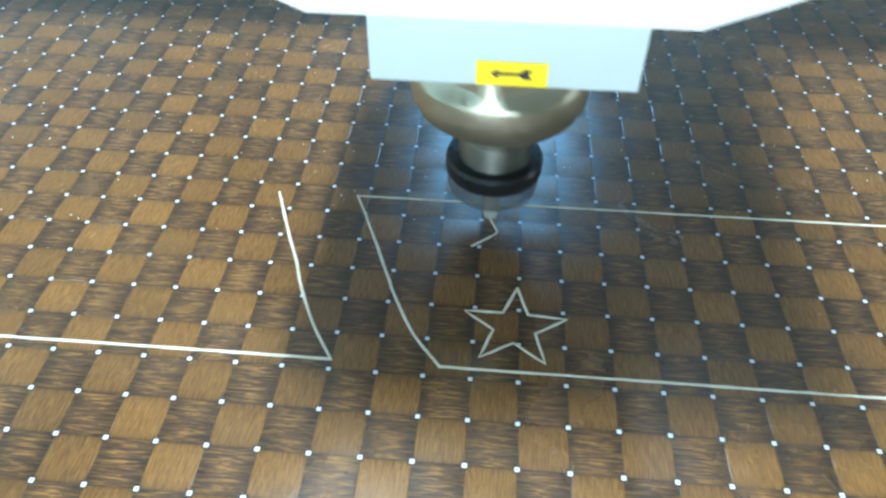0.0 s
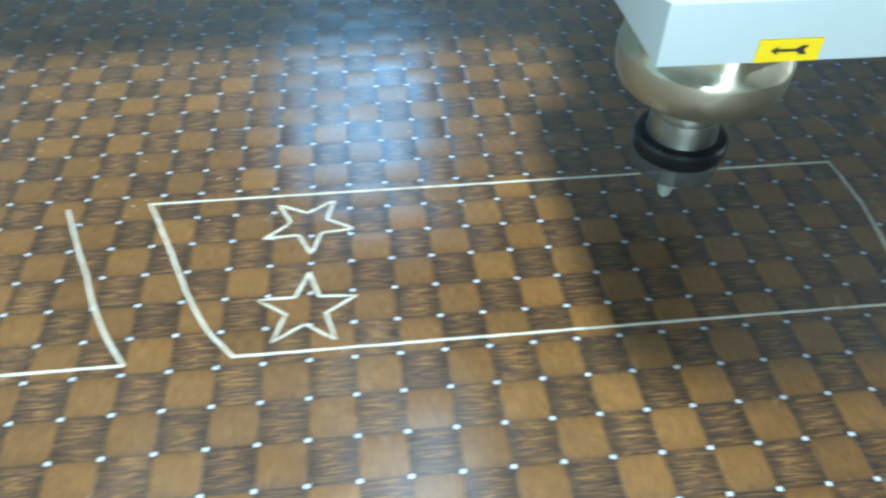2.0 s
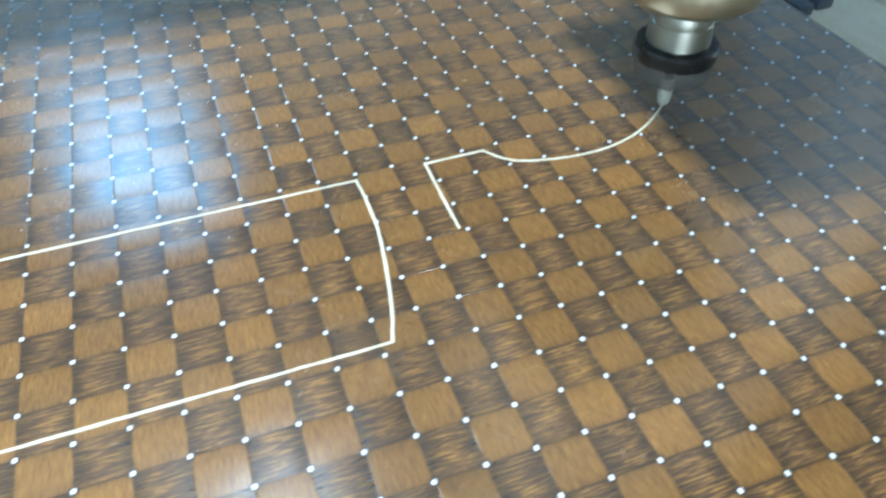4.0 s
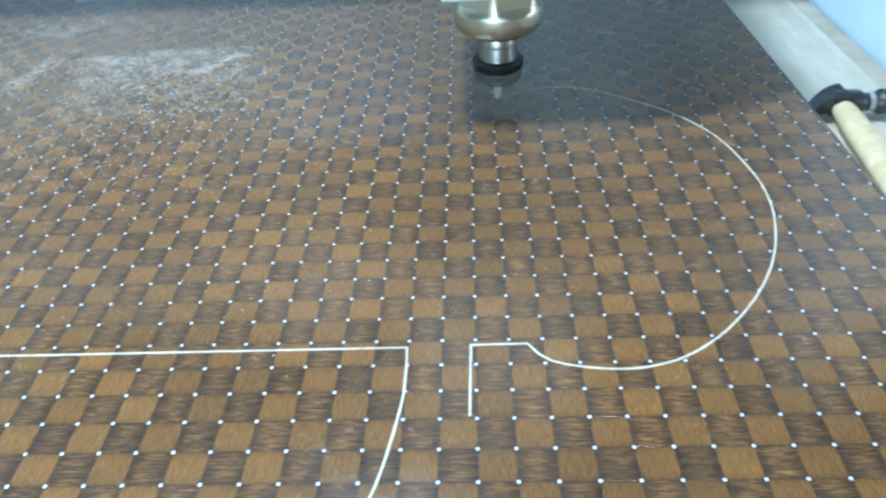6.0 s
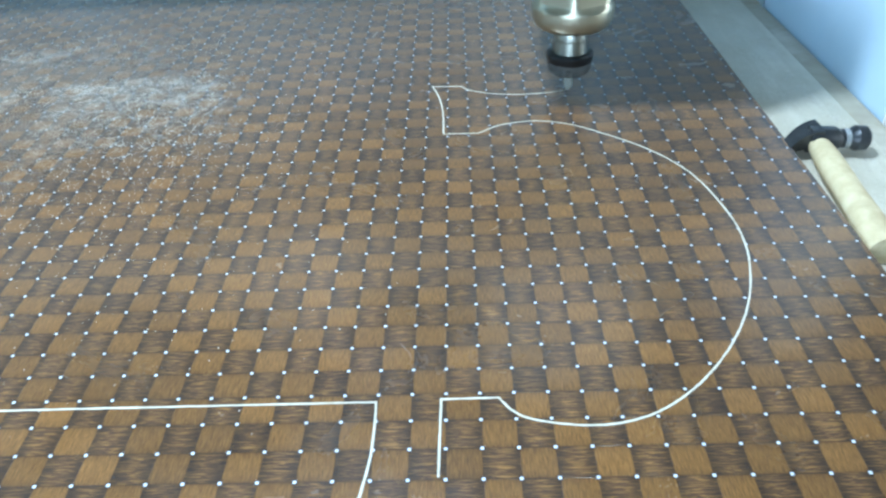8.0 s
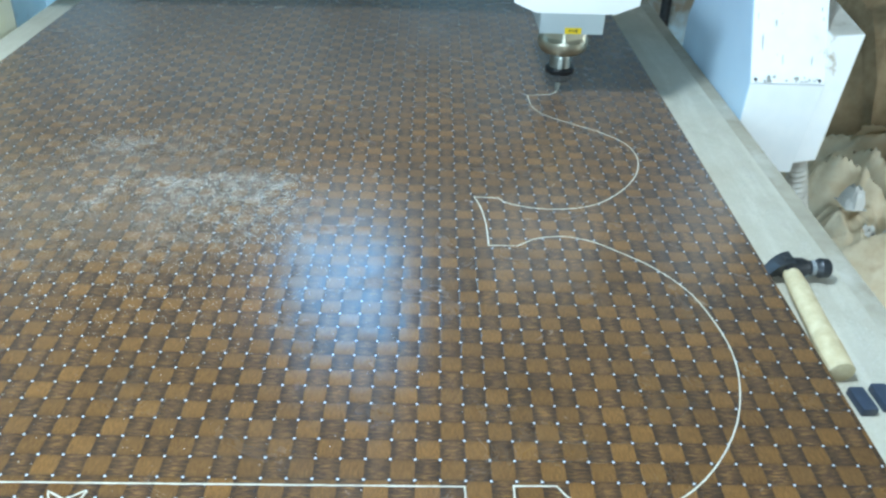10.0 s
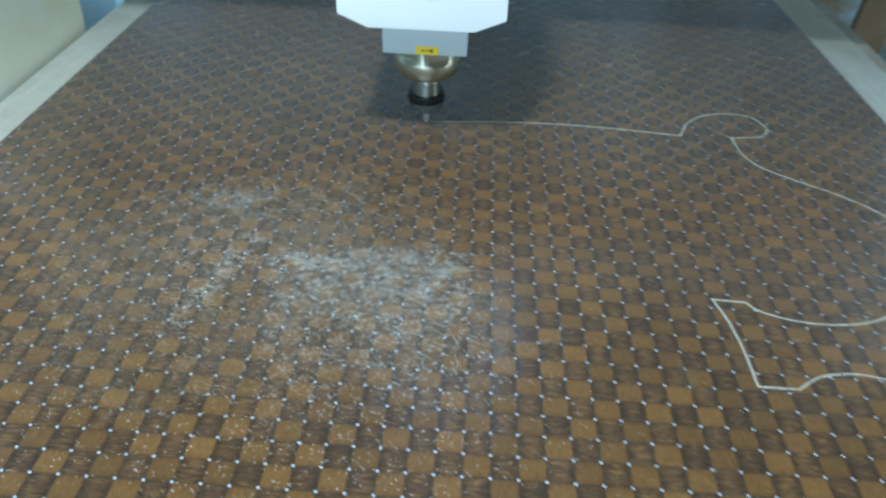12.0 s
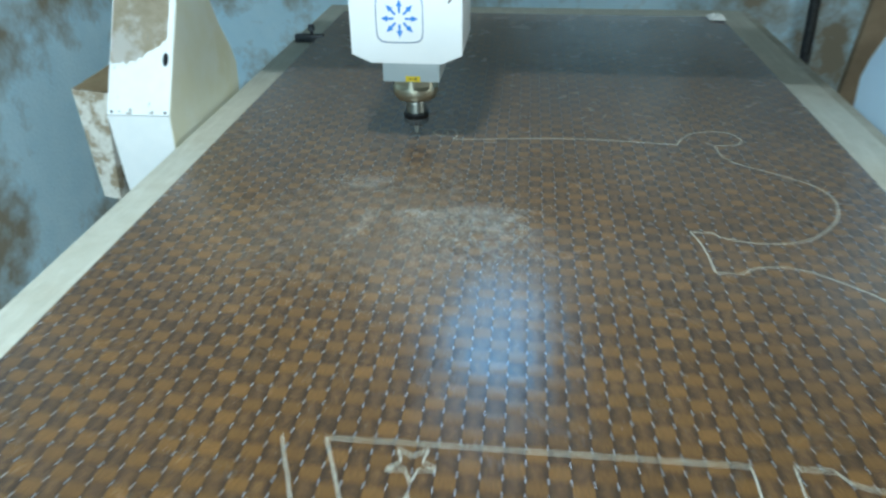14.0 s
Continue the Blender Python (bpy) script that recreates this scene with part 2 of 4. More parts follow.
M_HOSE = worn("grey_ribbed_plastic", (0.5, 0.48, 0.42), (0.58, 0.56, 0.5), (0.4, 0.37, 0.3), 0.6, scale=40, bump=0.1)
M_BLUEBLOCK = worn("dark_blue_plastic", (0.03, 0.042, 0.07), (0.045, 0.06, 0.09), (0.12, 0.12, 0.11), 0.5, scale=40, bump=0.1)
M_DUST = worn("pale_wood_chips", (0.46, 0.44, 0.38), (0.6, 0.58, 0.53), (0.3, 0.26, 0.19), 0.42, scale=160, bump=0.0, spec=1.0)
M_GREEN = worn("teal_strap", (0.03, 0.28, 0.26), (0.05, 0.35, 0.32), (0.03, 0.2, 0.18), 0.6, scale=40, bump=0.1)


def glow(name, color, strength):
    m = bpy.data.materials.new(name)
    m.use_nodes = True
    b = m.node_tree.nodes["Principled BSDF"]
    b.inputs["Base Color"].default_value = (*color, 1)
    b.inputs["Emission Color"].default_value = (*color, 1)
    b.inputs["Emission Strength"].default_value = strength
    return m


M_LED = glow("lit_lamp_ring", (0.7, 0.85, 1.0), 36.0)
M_FILLPANE = glow("fill_pane_glow", (1.0, 0.96, 0.9), 2.0)
M_FLOOD = glow("lit_flood_panel", (0.26, 0.6, 1.0), 11.5)


# ---- mesh helpers ----
def thing(name, label, category, at=(0, 0, 0), group="", kind=""):
    e = new(name)
    e.empty_display_size = 0.05
    e.location = at
    return tagged(e, label, category, group, kind)


def finish(bm, smooth=30):
    bmesh.ops.recalc_face_normals(bm, faces=bm.faces)
    if smooth:
        for f in bm.faces:
            f.smooth = True
        for e in bm.edges:
            e.smooth = len(e.link_faces) == 2 and e.calc_face_angle(4) < radians(smooth)


def solid(name, bm, material, smooth=30):
    finish(bm, smooth)
    me = bpy.data.meshes.new(name)
    bm.to_mesh(me)
    bm.free()
    me.materials.append(material)
    return new(name, me)


def part(name, bm, material, parent, label="", smooth=30):
    ob = solid(name, bm, material, smooth)
    ob.parent = parent
    if label:
        ob["label"] = label
    return ob


def bm_box(bm, lo, hi, bevel=0.0, segs=2):
    c = [(a + b) / 2 for a, b in zip(lo, hi)]
    s = [b - a for a, b in zip(lo, hi)]
    r = bmesh.ops.create_cube(bm, size=1, matrix=Matrix.LocRotScale(c, None, s))
    if bevel:
        es = {e for v in r["verts"] for e in v.link_edges}
        bmesh.ops.bevel(bm, geom=list(es), offset=bevel, segments=segs, affect="EDGES", profile=0.6)
    return bm


def box(lo, hi, bevel=0.0, segs=2):
    return bm_box(bmesh.new(), lo, hi, bevel, segs)


def prism(outline, axis, a, b, bevel=0.0):
    """A closed outline in the plane across `axis`, drawn out from a to b."""
    bm = bmesh.new()

    def at(p, q):
        return {"x": (q, p[0], p[1]), "y": (p[0], q, p[1]), "z": (p[0], p[1], q)}[axis]
    n = len(outline)
    va = [bm.verts.new(at(p, a)) for p in outline]
    vb = [bm.verts.new(at(p, b)) for p in outline]
    bm.faces.new(va)
    bm.faces.new(vb[::-1])
    for i in range(n):
        bm.faces.new((va[i], vb[i], vb[(i + 1) % n], va[(i + 1) % n]))
    if bevel:
        bmesh.ops.bevel(bm, geom=bm.edges[:], offset=bevel, segments=2, affect="EDGES", profile=0.6)
    return bm


def lathe(profile, segs=48):
    """Turn (radius, height) pairs round the z axis."""
    bm = bmesh.new()
    rings = []
    for r, z in profile:
        rings.append([bm.verts.new((r * math.cos(2 * math.pi * k / segs), r * math.sin(2 * math.pi * k / segs), z)) for k in range(segs)] if r > 1e-6 else [bm.verts.new((0, 0, z))])
    for a, b in zip(rings, rings[1:]):
        for k in range(segs):
            q = [a[k % len(a)], a[(k + 1) % len(a)], b[(k + 1) % len(b)], b[k % len(b)]]
            q = list(dict.fromkeys(q))
            if len(q) > 2:
                bm.faces.new(q)
    return bm


def smooth_path(pts, n=8):
    """Catmull-Rom through the points."""
    out = []
    p = [Vector((*q, 0)) for q in pts]
    p = [2 * p[0] - p[1]] + p + [2 * p[-1] - p[-2]]
    for a, b, c, d in zip(p, p[1:], p[2:], p[3:]):
        for k in range(n):
            t = k / n
            out.append(0.5 * ((2 * b) + (c - a) * t + (2 * a - 5 * b + 4 * c - d) * t * t + (3 * b - a - 3 * c + d) * t ** 3))
    out.append(p[-2])
    return [(v.x, v.y) for v in out]


# ---- the room ----
FLOOR_Z = -0.80
X0, X1, Y0, Y1, ZC = -1.18, 2.55, -2.6, 2.75, 2.35
tagged(solid("floor", box((X0 - 0.15, Y0 - 0.15, FLOOR_Z - 0.1), (X1 + 0.15, Y1 + 0.15, FLOOR_Z)), M_FLOOR), "dusty grey brown concrete workshop floor", "floor", kind="structure")
tagged(solid("ceiling", box((X0 - 0.15, Y0 - 0.15, ZC), (X1 + 0.15, Y1 + 0.15, ZC + 0.1)), M_CEIL), "whitewashed workshop ceiling", "ceiling", kind="structure")
tagged(solid("wall_west", box((X0 - 0.15, Y0, FLOOR_Z), (X0, Y1, ZC)), M_WALL), "blue painted plaster wall with peeling stains", "wall", kind="structure")
# this opening is an addition, cut for the fill light on the right
bm = bmesh.new()
for y0, y1, z0, z1 in ((Y0, -0.2, FLOOR_Z, ZC), (0.8, Y1, FLOOR_Z, ZC), (-0.2, 0.8, FLOOR_Z, -0.3), (-0.2, 0.8, 0.8, ZC)):
    bm_box(bm, (X1, y0, z0), (X1 + 0.15, y1, z1))
tagged(solid("wall_east", bm, M_WALL_B), "dark olive grey plaster wall with an added window opening", "wall", kind="structure")


def wall_with_hole(name, y0, y1, hx0, hx1, hz0, hz1, material, label):
    bm = bmesh.new()
    for lo, hi in (((X0 - 0.15, FLOOR_Z), (hx0, ZC)), ((hx1, FLOOR_Z), (X1 + 0.15, ZC)), ((hx0, FLOOR_Z), (hx1, hz0)), ((hx0, hz1), (hx1, ZC))):
        if hi[1] - lo[1] > 0.01:
            bm_box(bm, (lo[0], y0, lo[1]), (hi[0], y1, hi[1]))
    tagged(solid(name, bm, material), label, "wall", kind="structure")


tagged(solid("wall_north", box((X0 - 0.15, Y1, FLOOR_Z), (X1 + 0.15, Y1 + 0.15, ZC)), M_WALL), "blue painted far wall with peeling stains", "wall", kind="structure")
# wall and doorway are unseen; the doorway is added for the near fill
wall_with_hole("wall_south", Y0 - 0.15, Y0, -1.0, 0.6, FLOOR_Z + 0.001, 1.5, M_WALL, "unseen blue painted wall with a doorway added for fill light")
# unseen window with a glowing pane, added round the side fill
win = thing("added_window", "unseen side window added as a glowing fill for the sacks", "window", (X1 + 0.1, 0.3, 0.25), kind="structure")
part("pane", box((0.0, -0.5, -0.55), (0.01, 0.5, 0.55)), M_FILLPANE, win)
for y in (-0.48, 0.0, 0.48):
    part("frame", box((-0.03, y - 0.02, -0.55), (-0.002, y + 0.02, 0.55)), M_WHITE, win)

# ---- machine table and board ----
BX0, BX1, BY0, BY1 = -19.25 * P, 36.2 * P, -17.0 * P, 94.0 * P
TX0, TX1, TY0, TY1 = -23.1 * P, 42.3 * P, -30 * P, 102 * P
TOP = -0.018
table = thing("machine_table", "long pale fibreboard machine table with dusty margins", "table")
EDGE = 40.9 * P                # a lower strip runs along the outer edge
part("table_top", box((TX0, TY0, TOP - 0.03), (EDGE, TY1, TOP), 0.001), M_MDF, table, "dusty fibreboard bed")
part("edge_strip", box((EDGE + 0.0008, TY0, TOP - 0.03), (TX1, TY1, TOP - 0.005), 0.001), M_STRIP, table, "brown dusty edge strip")
part("table_frame", box((TX0 + 0.06, TY0 + 0.03, TOP - 0.2), (TX1 - 0.06, TY1 - 0.03, TOP - 0.0305)), M_WHITE_OLD, table)
for x in (TX0 + 0.12, TX1 - 0.2):
    for y in (TY0 + 0.1, 0.8, TY1 - 0.2):
        part("leg", box((x, y, FLOOR_Z), (x + 0.08, y + 0.08, TOP - 0.2005), 0.004), M_WHITE_OLD, table)

board = thing("laminated_board", "glossy brown basket weave laminated board with pale engraved outlines", "board")
bm = box((BX0, BY0, TOP + 0.0003), (BX1, BY1, -0.0012))
part("core", bm, M_CORE, board, "raw fibreboard core")
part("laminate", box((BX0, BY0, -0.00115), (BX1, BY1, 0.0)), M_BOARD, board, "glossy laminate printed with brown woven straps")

# ---- engraved strokes ----
LINE_W = 0.00082               # half width of a cut


def ribbon(pts, z=0.00025, w=LINE_W, closed=False):
    """A ragged pale strip along pts (in weave units)."""
    bm = bmesh.new()
    p = [Vector((x * P, y * P, 0)) for x, y in pts]
    fine = [p[0]]
    for a, b in zip(p, p[1:]):
        k = max(1, int((b - a).length / 0.006))
        fine += [a.lerp(b, (i + 1) / k) for i in range(k)]
    prev = None
    for i, q in enumerate(fine):
        d = (fine[min(i + 1, len(fine) - 1)] - fine[max(i - 1, 0)]).normalized()
        s = Vector((-d.y, d.x, 0))
        e = d * (w * 0.8) * (-1 if i == 0 else 1 if i == len(fine) - 1 else 0)
        a = q + e + s * (w * random.uniform(0.72, 1.2)) + Vector((0, 0, z))
        b = q + e - s * (w * random.uniform(0.72, 1.2)) + Vector((0, 0, z))
        c = q + e + Vector((0, 0, z + 0.00035))
        cur = [bm.verts.new(a), bm.verts.new(c), bm.verts.new(b)]
        if prev:
            bm.faces.new((prev[0], prev[1], cur[1], cur[0]))
            bm.faces.new((prev[1], prev[2], cur[2], cur[1]))
        prev = cur
    return bm


def star(cx, cy, tips):
    """Ten corners of a star from its five tips."""
    out = []
    for k in range(5):
        a, b = Vector(tips[k]), Vector(tips[(k + 1) % 5])
        m = (a + b) / 2
        c = Vector((cx, cy))
        out += [tuple(a), tuple(c + (m - c) * 0.5)]
    return out + [out[0]]


A, A2, B, C = (0.0, 0.25), (-2.41, 5.6), (-0.3, 5.65), (2.33, 0.26)
D, E = (18.95, 5.72), (18.26, 0.27)
LOW_STAR = star(3.91, 1.5, [(3.96, 2.66), (5.08, 1.81), (4.57, 0.53), (3.16, 0.59), (2.77, 1.88)])
DONE = [
    [(-14.0, 0.22), A], smooth_path([A, (-0.68, 1.38), (-1.15, 2.44), (-1.37, 3.05), (-1.88, 4.26), A2], 3),
    smooth_path([B, (0.18, 4.54), (0.83, 2.93), (1.13, 2.18), (1.69, 1.08), C], 3), [B, D], [C, E],
    smooth_path([D, (18.98, 4.7), (18.95, 3.76), (18.85, 2.97), (18.68, 2.01), (18.49, 1.1), E], 3), LOW_STAR]
for k, s in enumerate(DONE):
    part("engraved_line", ribbon(s), M_CUT, board, "pale engraved line")

# strokes cut while the machine runs
UP_STAR = star(3.93, 4.45, [(2.82, 4.0), (3.14, 5.28), (4.6, 5.37), (5.1, 4.16), (4.0, 3.31)])
F2, F, G, I, H, J, J2 = (20.81, 3.09), (20.86, 5.78), (22.54, 5.8), (22.46, 22.23), (20.81, 22.25), (20.2, 27.6), (21.7, 27.52)
ARC = smooth_path([G, (23.03, 5.19), (23.81, 4.88), (25.06, 4.71), (26.19, 4.84), (27.24, 5.26), (28.46, 6.17), (29.69, 7.52), (30.74, 9.14), (31.5, 10.96),
                   (31.96, 13.0), (31.94, 15.13), (31.31, 18.04), (29.93, 20.27), (28.2, 21.85), (26.78, 22.86), (25.22, 23.3), (23.56, 23.01), I], 4)
ARC2 = smooth_path([J2, (22.3, 26.9), (24.1, 26.35), (26.3, 26.45), (28.2, 27.25), (30.05, 29.1), (31.3, 31.2), (31.82, 33.6), (31.35, 35.6), (30.0, 37.15),
                    (28.3, 38.4), (26.2, 40.0), (25.3, 41.6), (25.15, 43.8)], 4)
CURL = smooth_path([(25.15, 43.8), (26.3, 43.95), (27.3, 44.3), (27.78, 45.4), (27.2, 46.85), (25.8, 47.25), (24.0, 46.75), (22.65, 45.4), (21.92, 43.7)], 4)
TOPLINE = smooth_path([(21.92, 43.7), (18.27, 44.15), (14.32, 44.4), (9.91, 44.25), (6.5, 43.85), (4.12, 43.55), (2.12, 43.4)], 5)
HOOK = smooth_path([(2.1, 43.4), (2.4, 44.3), (2.3, 45.15), (1.75, 45.75), (0.6, 45.7), (0.15, 45.0), (0.5, 44.4), (0.85, 44.15), (1.4, 44.4), (1.55, 45.0), (1.1, 45.35)], 3)


def along(pts, s):
    """The point a fraction s along a polyline."""
    d = [0.0]
    for a, b in zip(pts, pts[1:]):
        d.append(d[-1] + math.dist(a, b))
    x = max(0.0, min(1.0, s)) * d[-1]
    for k in range(len(pts) - 1):
        if x <= d[k + 1] + 1e-9:
            f = (x - d[k]) / max(d[k + 1] - d[k], 1e-9)
            return (pts[k][0] + (pts[k + 1][0] - pts[k][0]) * f, pts[k][1] + (pts[k + 1][1] - pts[k][1]) * f)
    return pts[-1]


def length(pts):
    return sum(math.dist(a, b) for a, b in zip(pts, pts[1:]))


def frac(pts, q):
    """How far along a polyline the point nearest to q lies."""
    return min((math.dist(along(pts, k / 200), q), k / 200) for k in range(201))[1]


HJ = smooth_path([H, (20.77, 24.43), (20.56, 26.21), J], 4)
# points, then (fraction, seconds) on the way
CUTS = [
    (UP_STAR, [(0, -0.25), (0.17, 0.0), (0.6, 0.5), (1, 0.98)]), ([F2, F], [(0, 3.1), (1, 3.32)]), ([F, G], [(0, 3.32), (1, 3.5)]),
    (ARC, [(0, 3.5), (frac(ARC, (24.86, 4.75)), 3.7), (frac(ARC, (23.6, 23.0)), 5.8), (1, 5.98)]), ([I, H], [(0, 5.98), (1, 6.2)]),
    (HJ, [(0, 6.2), (0.42, 6.5), (0.75, 7.0), (1, 7.2)]), ([J, J2], [(0, 7.2), (1, 7.48)]),
    (ARC2, [(0, 7.48), (frac(ARC2, (27.2, 26.8)), 8.0), (frac(ARC2, (31.7, 32.4)), 8.5), (frac(ARC2, (31.7, 34.4)), 8.7), (1, 9.75)]), (CURL, [(0, 9.75), (1, 10.74)]),
    (TOPLINE, [(0, 10.74), (frac(TOPLINE, (19.1, 44.1)), 11.0), (frac(TOPLINE, (5.8, 43.8)), 12.0), (1, 12.38)]), (HOOK, [(0, 12.38), (frac(HOOK, (2.4, 44.2)), 12.5), (frac(HOOK, (0.85, 44.15)), 13.0), (1, 13.5)])]


def when(keys, f):
    for (fa, ta), (fb, tb) in zip(keys, keys[1:]):
        if f <= fb + 1e-9:
            return ta + (tb - ta) * (f - fa) / max(fb - fa, 1e-9)
    return keys[-1][1]


# each stroke in short pieces that rise into the cut as the bit passes
STROKES = []
for pts, keys in CUTS:
    n = max(2, round(length(pts) / 0.6))
    sub = 4
    for k in range(n):
        q = [along(pts, (k + i / sub) / n) for i in range(sub + 1)]
        STROKES.append((part("cut_stroke", ribbon(q), M_CUT, board), when(keys, (k + 0.7) / n)))

# ---- spindle head (its origin is the tip of the bit) ----
head = thing("spindle_head", "white router head with steel collet and yellow arrow label", "machine head")
c = P


def chamfered(x0, x1, b0, b1, zc, zd, ztop):
    return [(x0 * c, zc * c), (x1 * c, zc * c), (b1 * c, zd * c), (b1 * c, ztop * c), (b0 * c, ztop * c), (b0 * c, zd * c)]


part("housing", prism(chamfered(-2.97, 2.79, -4.58, 4.46, 7.61, 8.3, 17.5), "y", -4.29 * c, 4.5 * c, 0.002), M_WHITE, head, "white painted steel housing")
part("lower_box", box((-2.36 * c, -2.77 * c, 5.63 * c), (2.42 * c, 2.6 * c, 7.62 * c), 0.0012), M_GREYBOX, head, "pale blue grey lower box")


def hex_nose(profile, segs=72):
    """A turned nose whose upper part carries six flats; each row is (radius, distance across a flat / 2, height)."""
    bm = bmesh.new()
    rings = []
    for r, flat_r, z in profile:
        ring = []
        for k in range(segs):
            a = 2 * math.pi * k / segs
            q = (a + math.pi / 6) % (math.pi / 3) - math.pi / 6
            rr = min(r, flat_r / math.cos(q))
            ring.append(bm.verts.new((rr * math.cos(a - math.pi / 2 + 0.42) * c, rr * math.sin(a - math.pi / 2 + 0.42) * c, z * c)))
        rings.append(ring)
    for a, b in zip(rings, rings[1:]):
        for k in range(segs):
            bm.faces.new((a[k], a[(k + 1) % segs], b[(k + 1) % segs], b[k]))
    bm.faces.new(rings[0])
    bm.faces.new(rings[-1])
    return bm


part("spindle_body", hex_nose([(1.92, 1.7, 5.7), (1.92, 1.7, 4.8), (1.94, 1.78, 4.66), (1.96, 1.9, 4.56), (1.98, 2.2, 4.48), (1.98, 2.2, 4.4), (1.98, 2.2, 4.12), (1.93, 2.2, 3.85), (1.82, 2.2, 3.62), (1.6, 2.2, 3.43), (1.3, 2.2, 3.32), (0.9, 2.2, 3.28)]), M_NICKEL, head, "dull nickel spindle nose with flats", 22)
part("collet", lathe([(1.0 * c, 3.56 * c), (0.88 * c, 3.4 * c), (0.8 * c, 3.2 * c), (0.83 * c, 3.1 * c), (0.84 * c, 2.82 * c), (0.82 * c, 2.8 * c), (0.82 * c, 2.76 * c), (0.84 * c, 2.74 * c), (0.86 * c, 2.5 * c), (0.88 * c, 2.12 * c), (0, 2.12 * c)], 56), M_COLLET, head, "bright steel collet shaft")
part("nut_ring", lathe([(0, 2.14 * c), (1.02 * c, 2.14 * c), (1.11 * c, 2.12 * c), (1.16 * c, 2.04 * c), (1.16 * c, 1.74 * c), (1.12 * c, 1.66 * c), (0, 1.66 * c)], 64), M_BLACK, head, "black collet nut rim")
nut = part("collet_nut", lathe([(0, 1.67 * c), (1.1 * c, 1.67 * c), (1.1 * c, 1.35 * c), (1.05 * c, 1.15 * c), (0.9 * c, 1.02 * c), (0.3 * c, 0.95 * c), (0, 0.95 * c)], 48), M_NUT, head, "dark grey collet nut")
part("bit", lathe([(0.2 * c, 0.97 * c), (0.2 * c, 0.3 * c), (0.16 * c, 0.12 * c), (0.04 * c, 0.0), (0, -0.01 * c)], 24), M_PALE, head, "short steel engraving bit")
# yellow label with a two-headed arrow
yf = -2.77 * c
lab = part("arrow_label", box((-0.46 * c, yf - 0.0006, 5.66 * c), (0.8 * c, yf - 0.0001, 6.13 * c)), M_YELLOW, head, "yellow label with a black arrow")


def flat(outline, y, material, parent, name, label=""):
    return part(name, prism([(x * c, z * c) for x, z in outline], "y", y - 0.0003, y), material, parent, label)


flat([(-0.2, 5.9), (-0.07, 5.98), (-0.07, 5.925), (0.3, 5.925), (0.39, 5.99), (0.53, 5.99), (0.45, 5.9), (0.53, 5.81), (0.39, 5.81), (0.3, 5.875), (-0.07, 5.875), (-0.07, 5.82)], yf - 0.0007, M_INK, lab, "arrow")
# blue rounded emblem with eight arrows
yh = -4.29 * c
EX, EZ, ER = -0.55, 11.2, 1.9
bm = bmesh.new()
pts = []
for k in range(32):
    a = 2 * math.pi * (k + 0.5) / 32
    r = ER / (abs(math.cos(a)) ** 6 + abs(math.sin(a)) ** 6) ** (1 / 6)
    pts.append((math.cos(a) * r, math.sin(a) * r))
vo = [bm.verts.new(((EX + x) * c, yh - 0.0006, (EZ + z) * c)) for x, z in pts]
vi = [bm.verts.new(((EX + x * 0.97) * c, yh - 0.0006, (EZ + z * 0.97) * c)) for x, z in pts]
for k in range(32):
    bm.faces.new((vo[k], vo[(k + 1) % 32], vi[(k + 1) % 32], vi[k]))
bmesh.ops.solidify(bm, geom=bm.faces[:], thickness=0.0004)
frame_ob = part("emblem_frame", bm, M_BLUE, head, "blue rounded square outline")
for k in range(8):
    a = k * math.pi / 4
    r = lambda u, w: (EX + math.cos(a) * u - math.sin(a) * w, EZ + math.sin(a) * u + math.cos(a) * w)
    o = [r(0.45, -0.09), r(0.95, -0.09), r(0.95, -0.24), r(1.5, 0), r(0.95, 0.24), r(0.95, 0.09), r(0.45, 0.09)]
    flat(o, yh - 0.0003, M_BLUE, frame_ob, "emblem_arrow")
for x, z in ((3.4, 12.4),):
    flat([(x, z), (x + 0.5, z + 0.7), (x + 0.4, z + 0.8), (x - 0.1, z + 0.1)], yh - 0.0003, M_INK, head, "printed_mark")

# ---- gantry (its origin is level with the bit along the table) ----
gantry = thing("router_gantry", "white steel gantry bridge with tapered side columns", "gantry")


SIDE = [(-2.4, 2.0), (3.1, 11.0), (4.5, 24.0), (17.0, 24.0), (17.0, 11.5), (9.8, 11.0), (12.0, 7.0), (14.2, 4.0), (15.2, 2.0)]


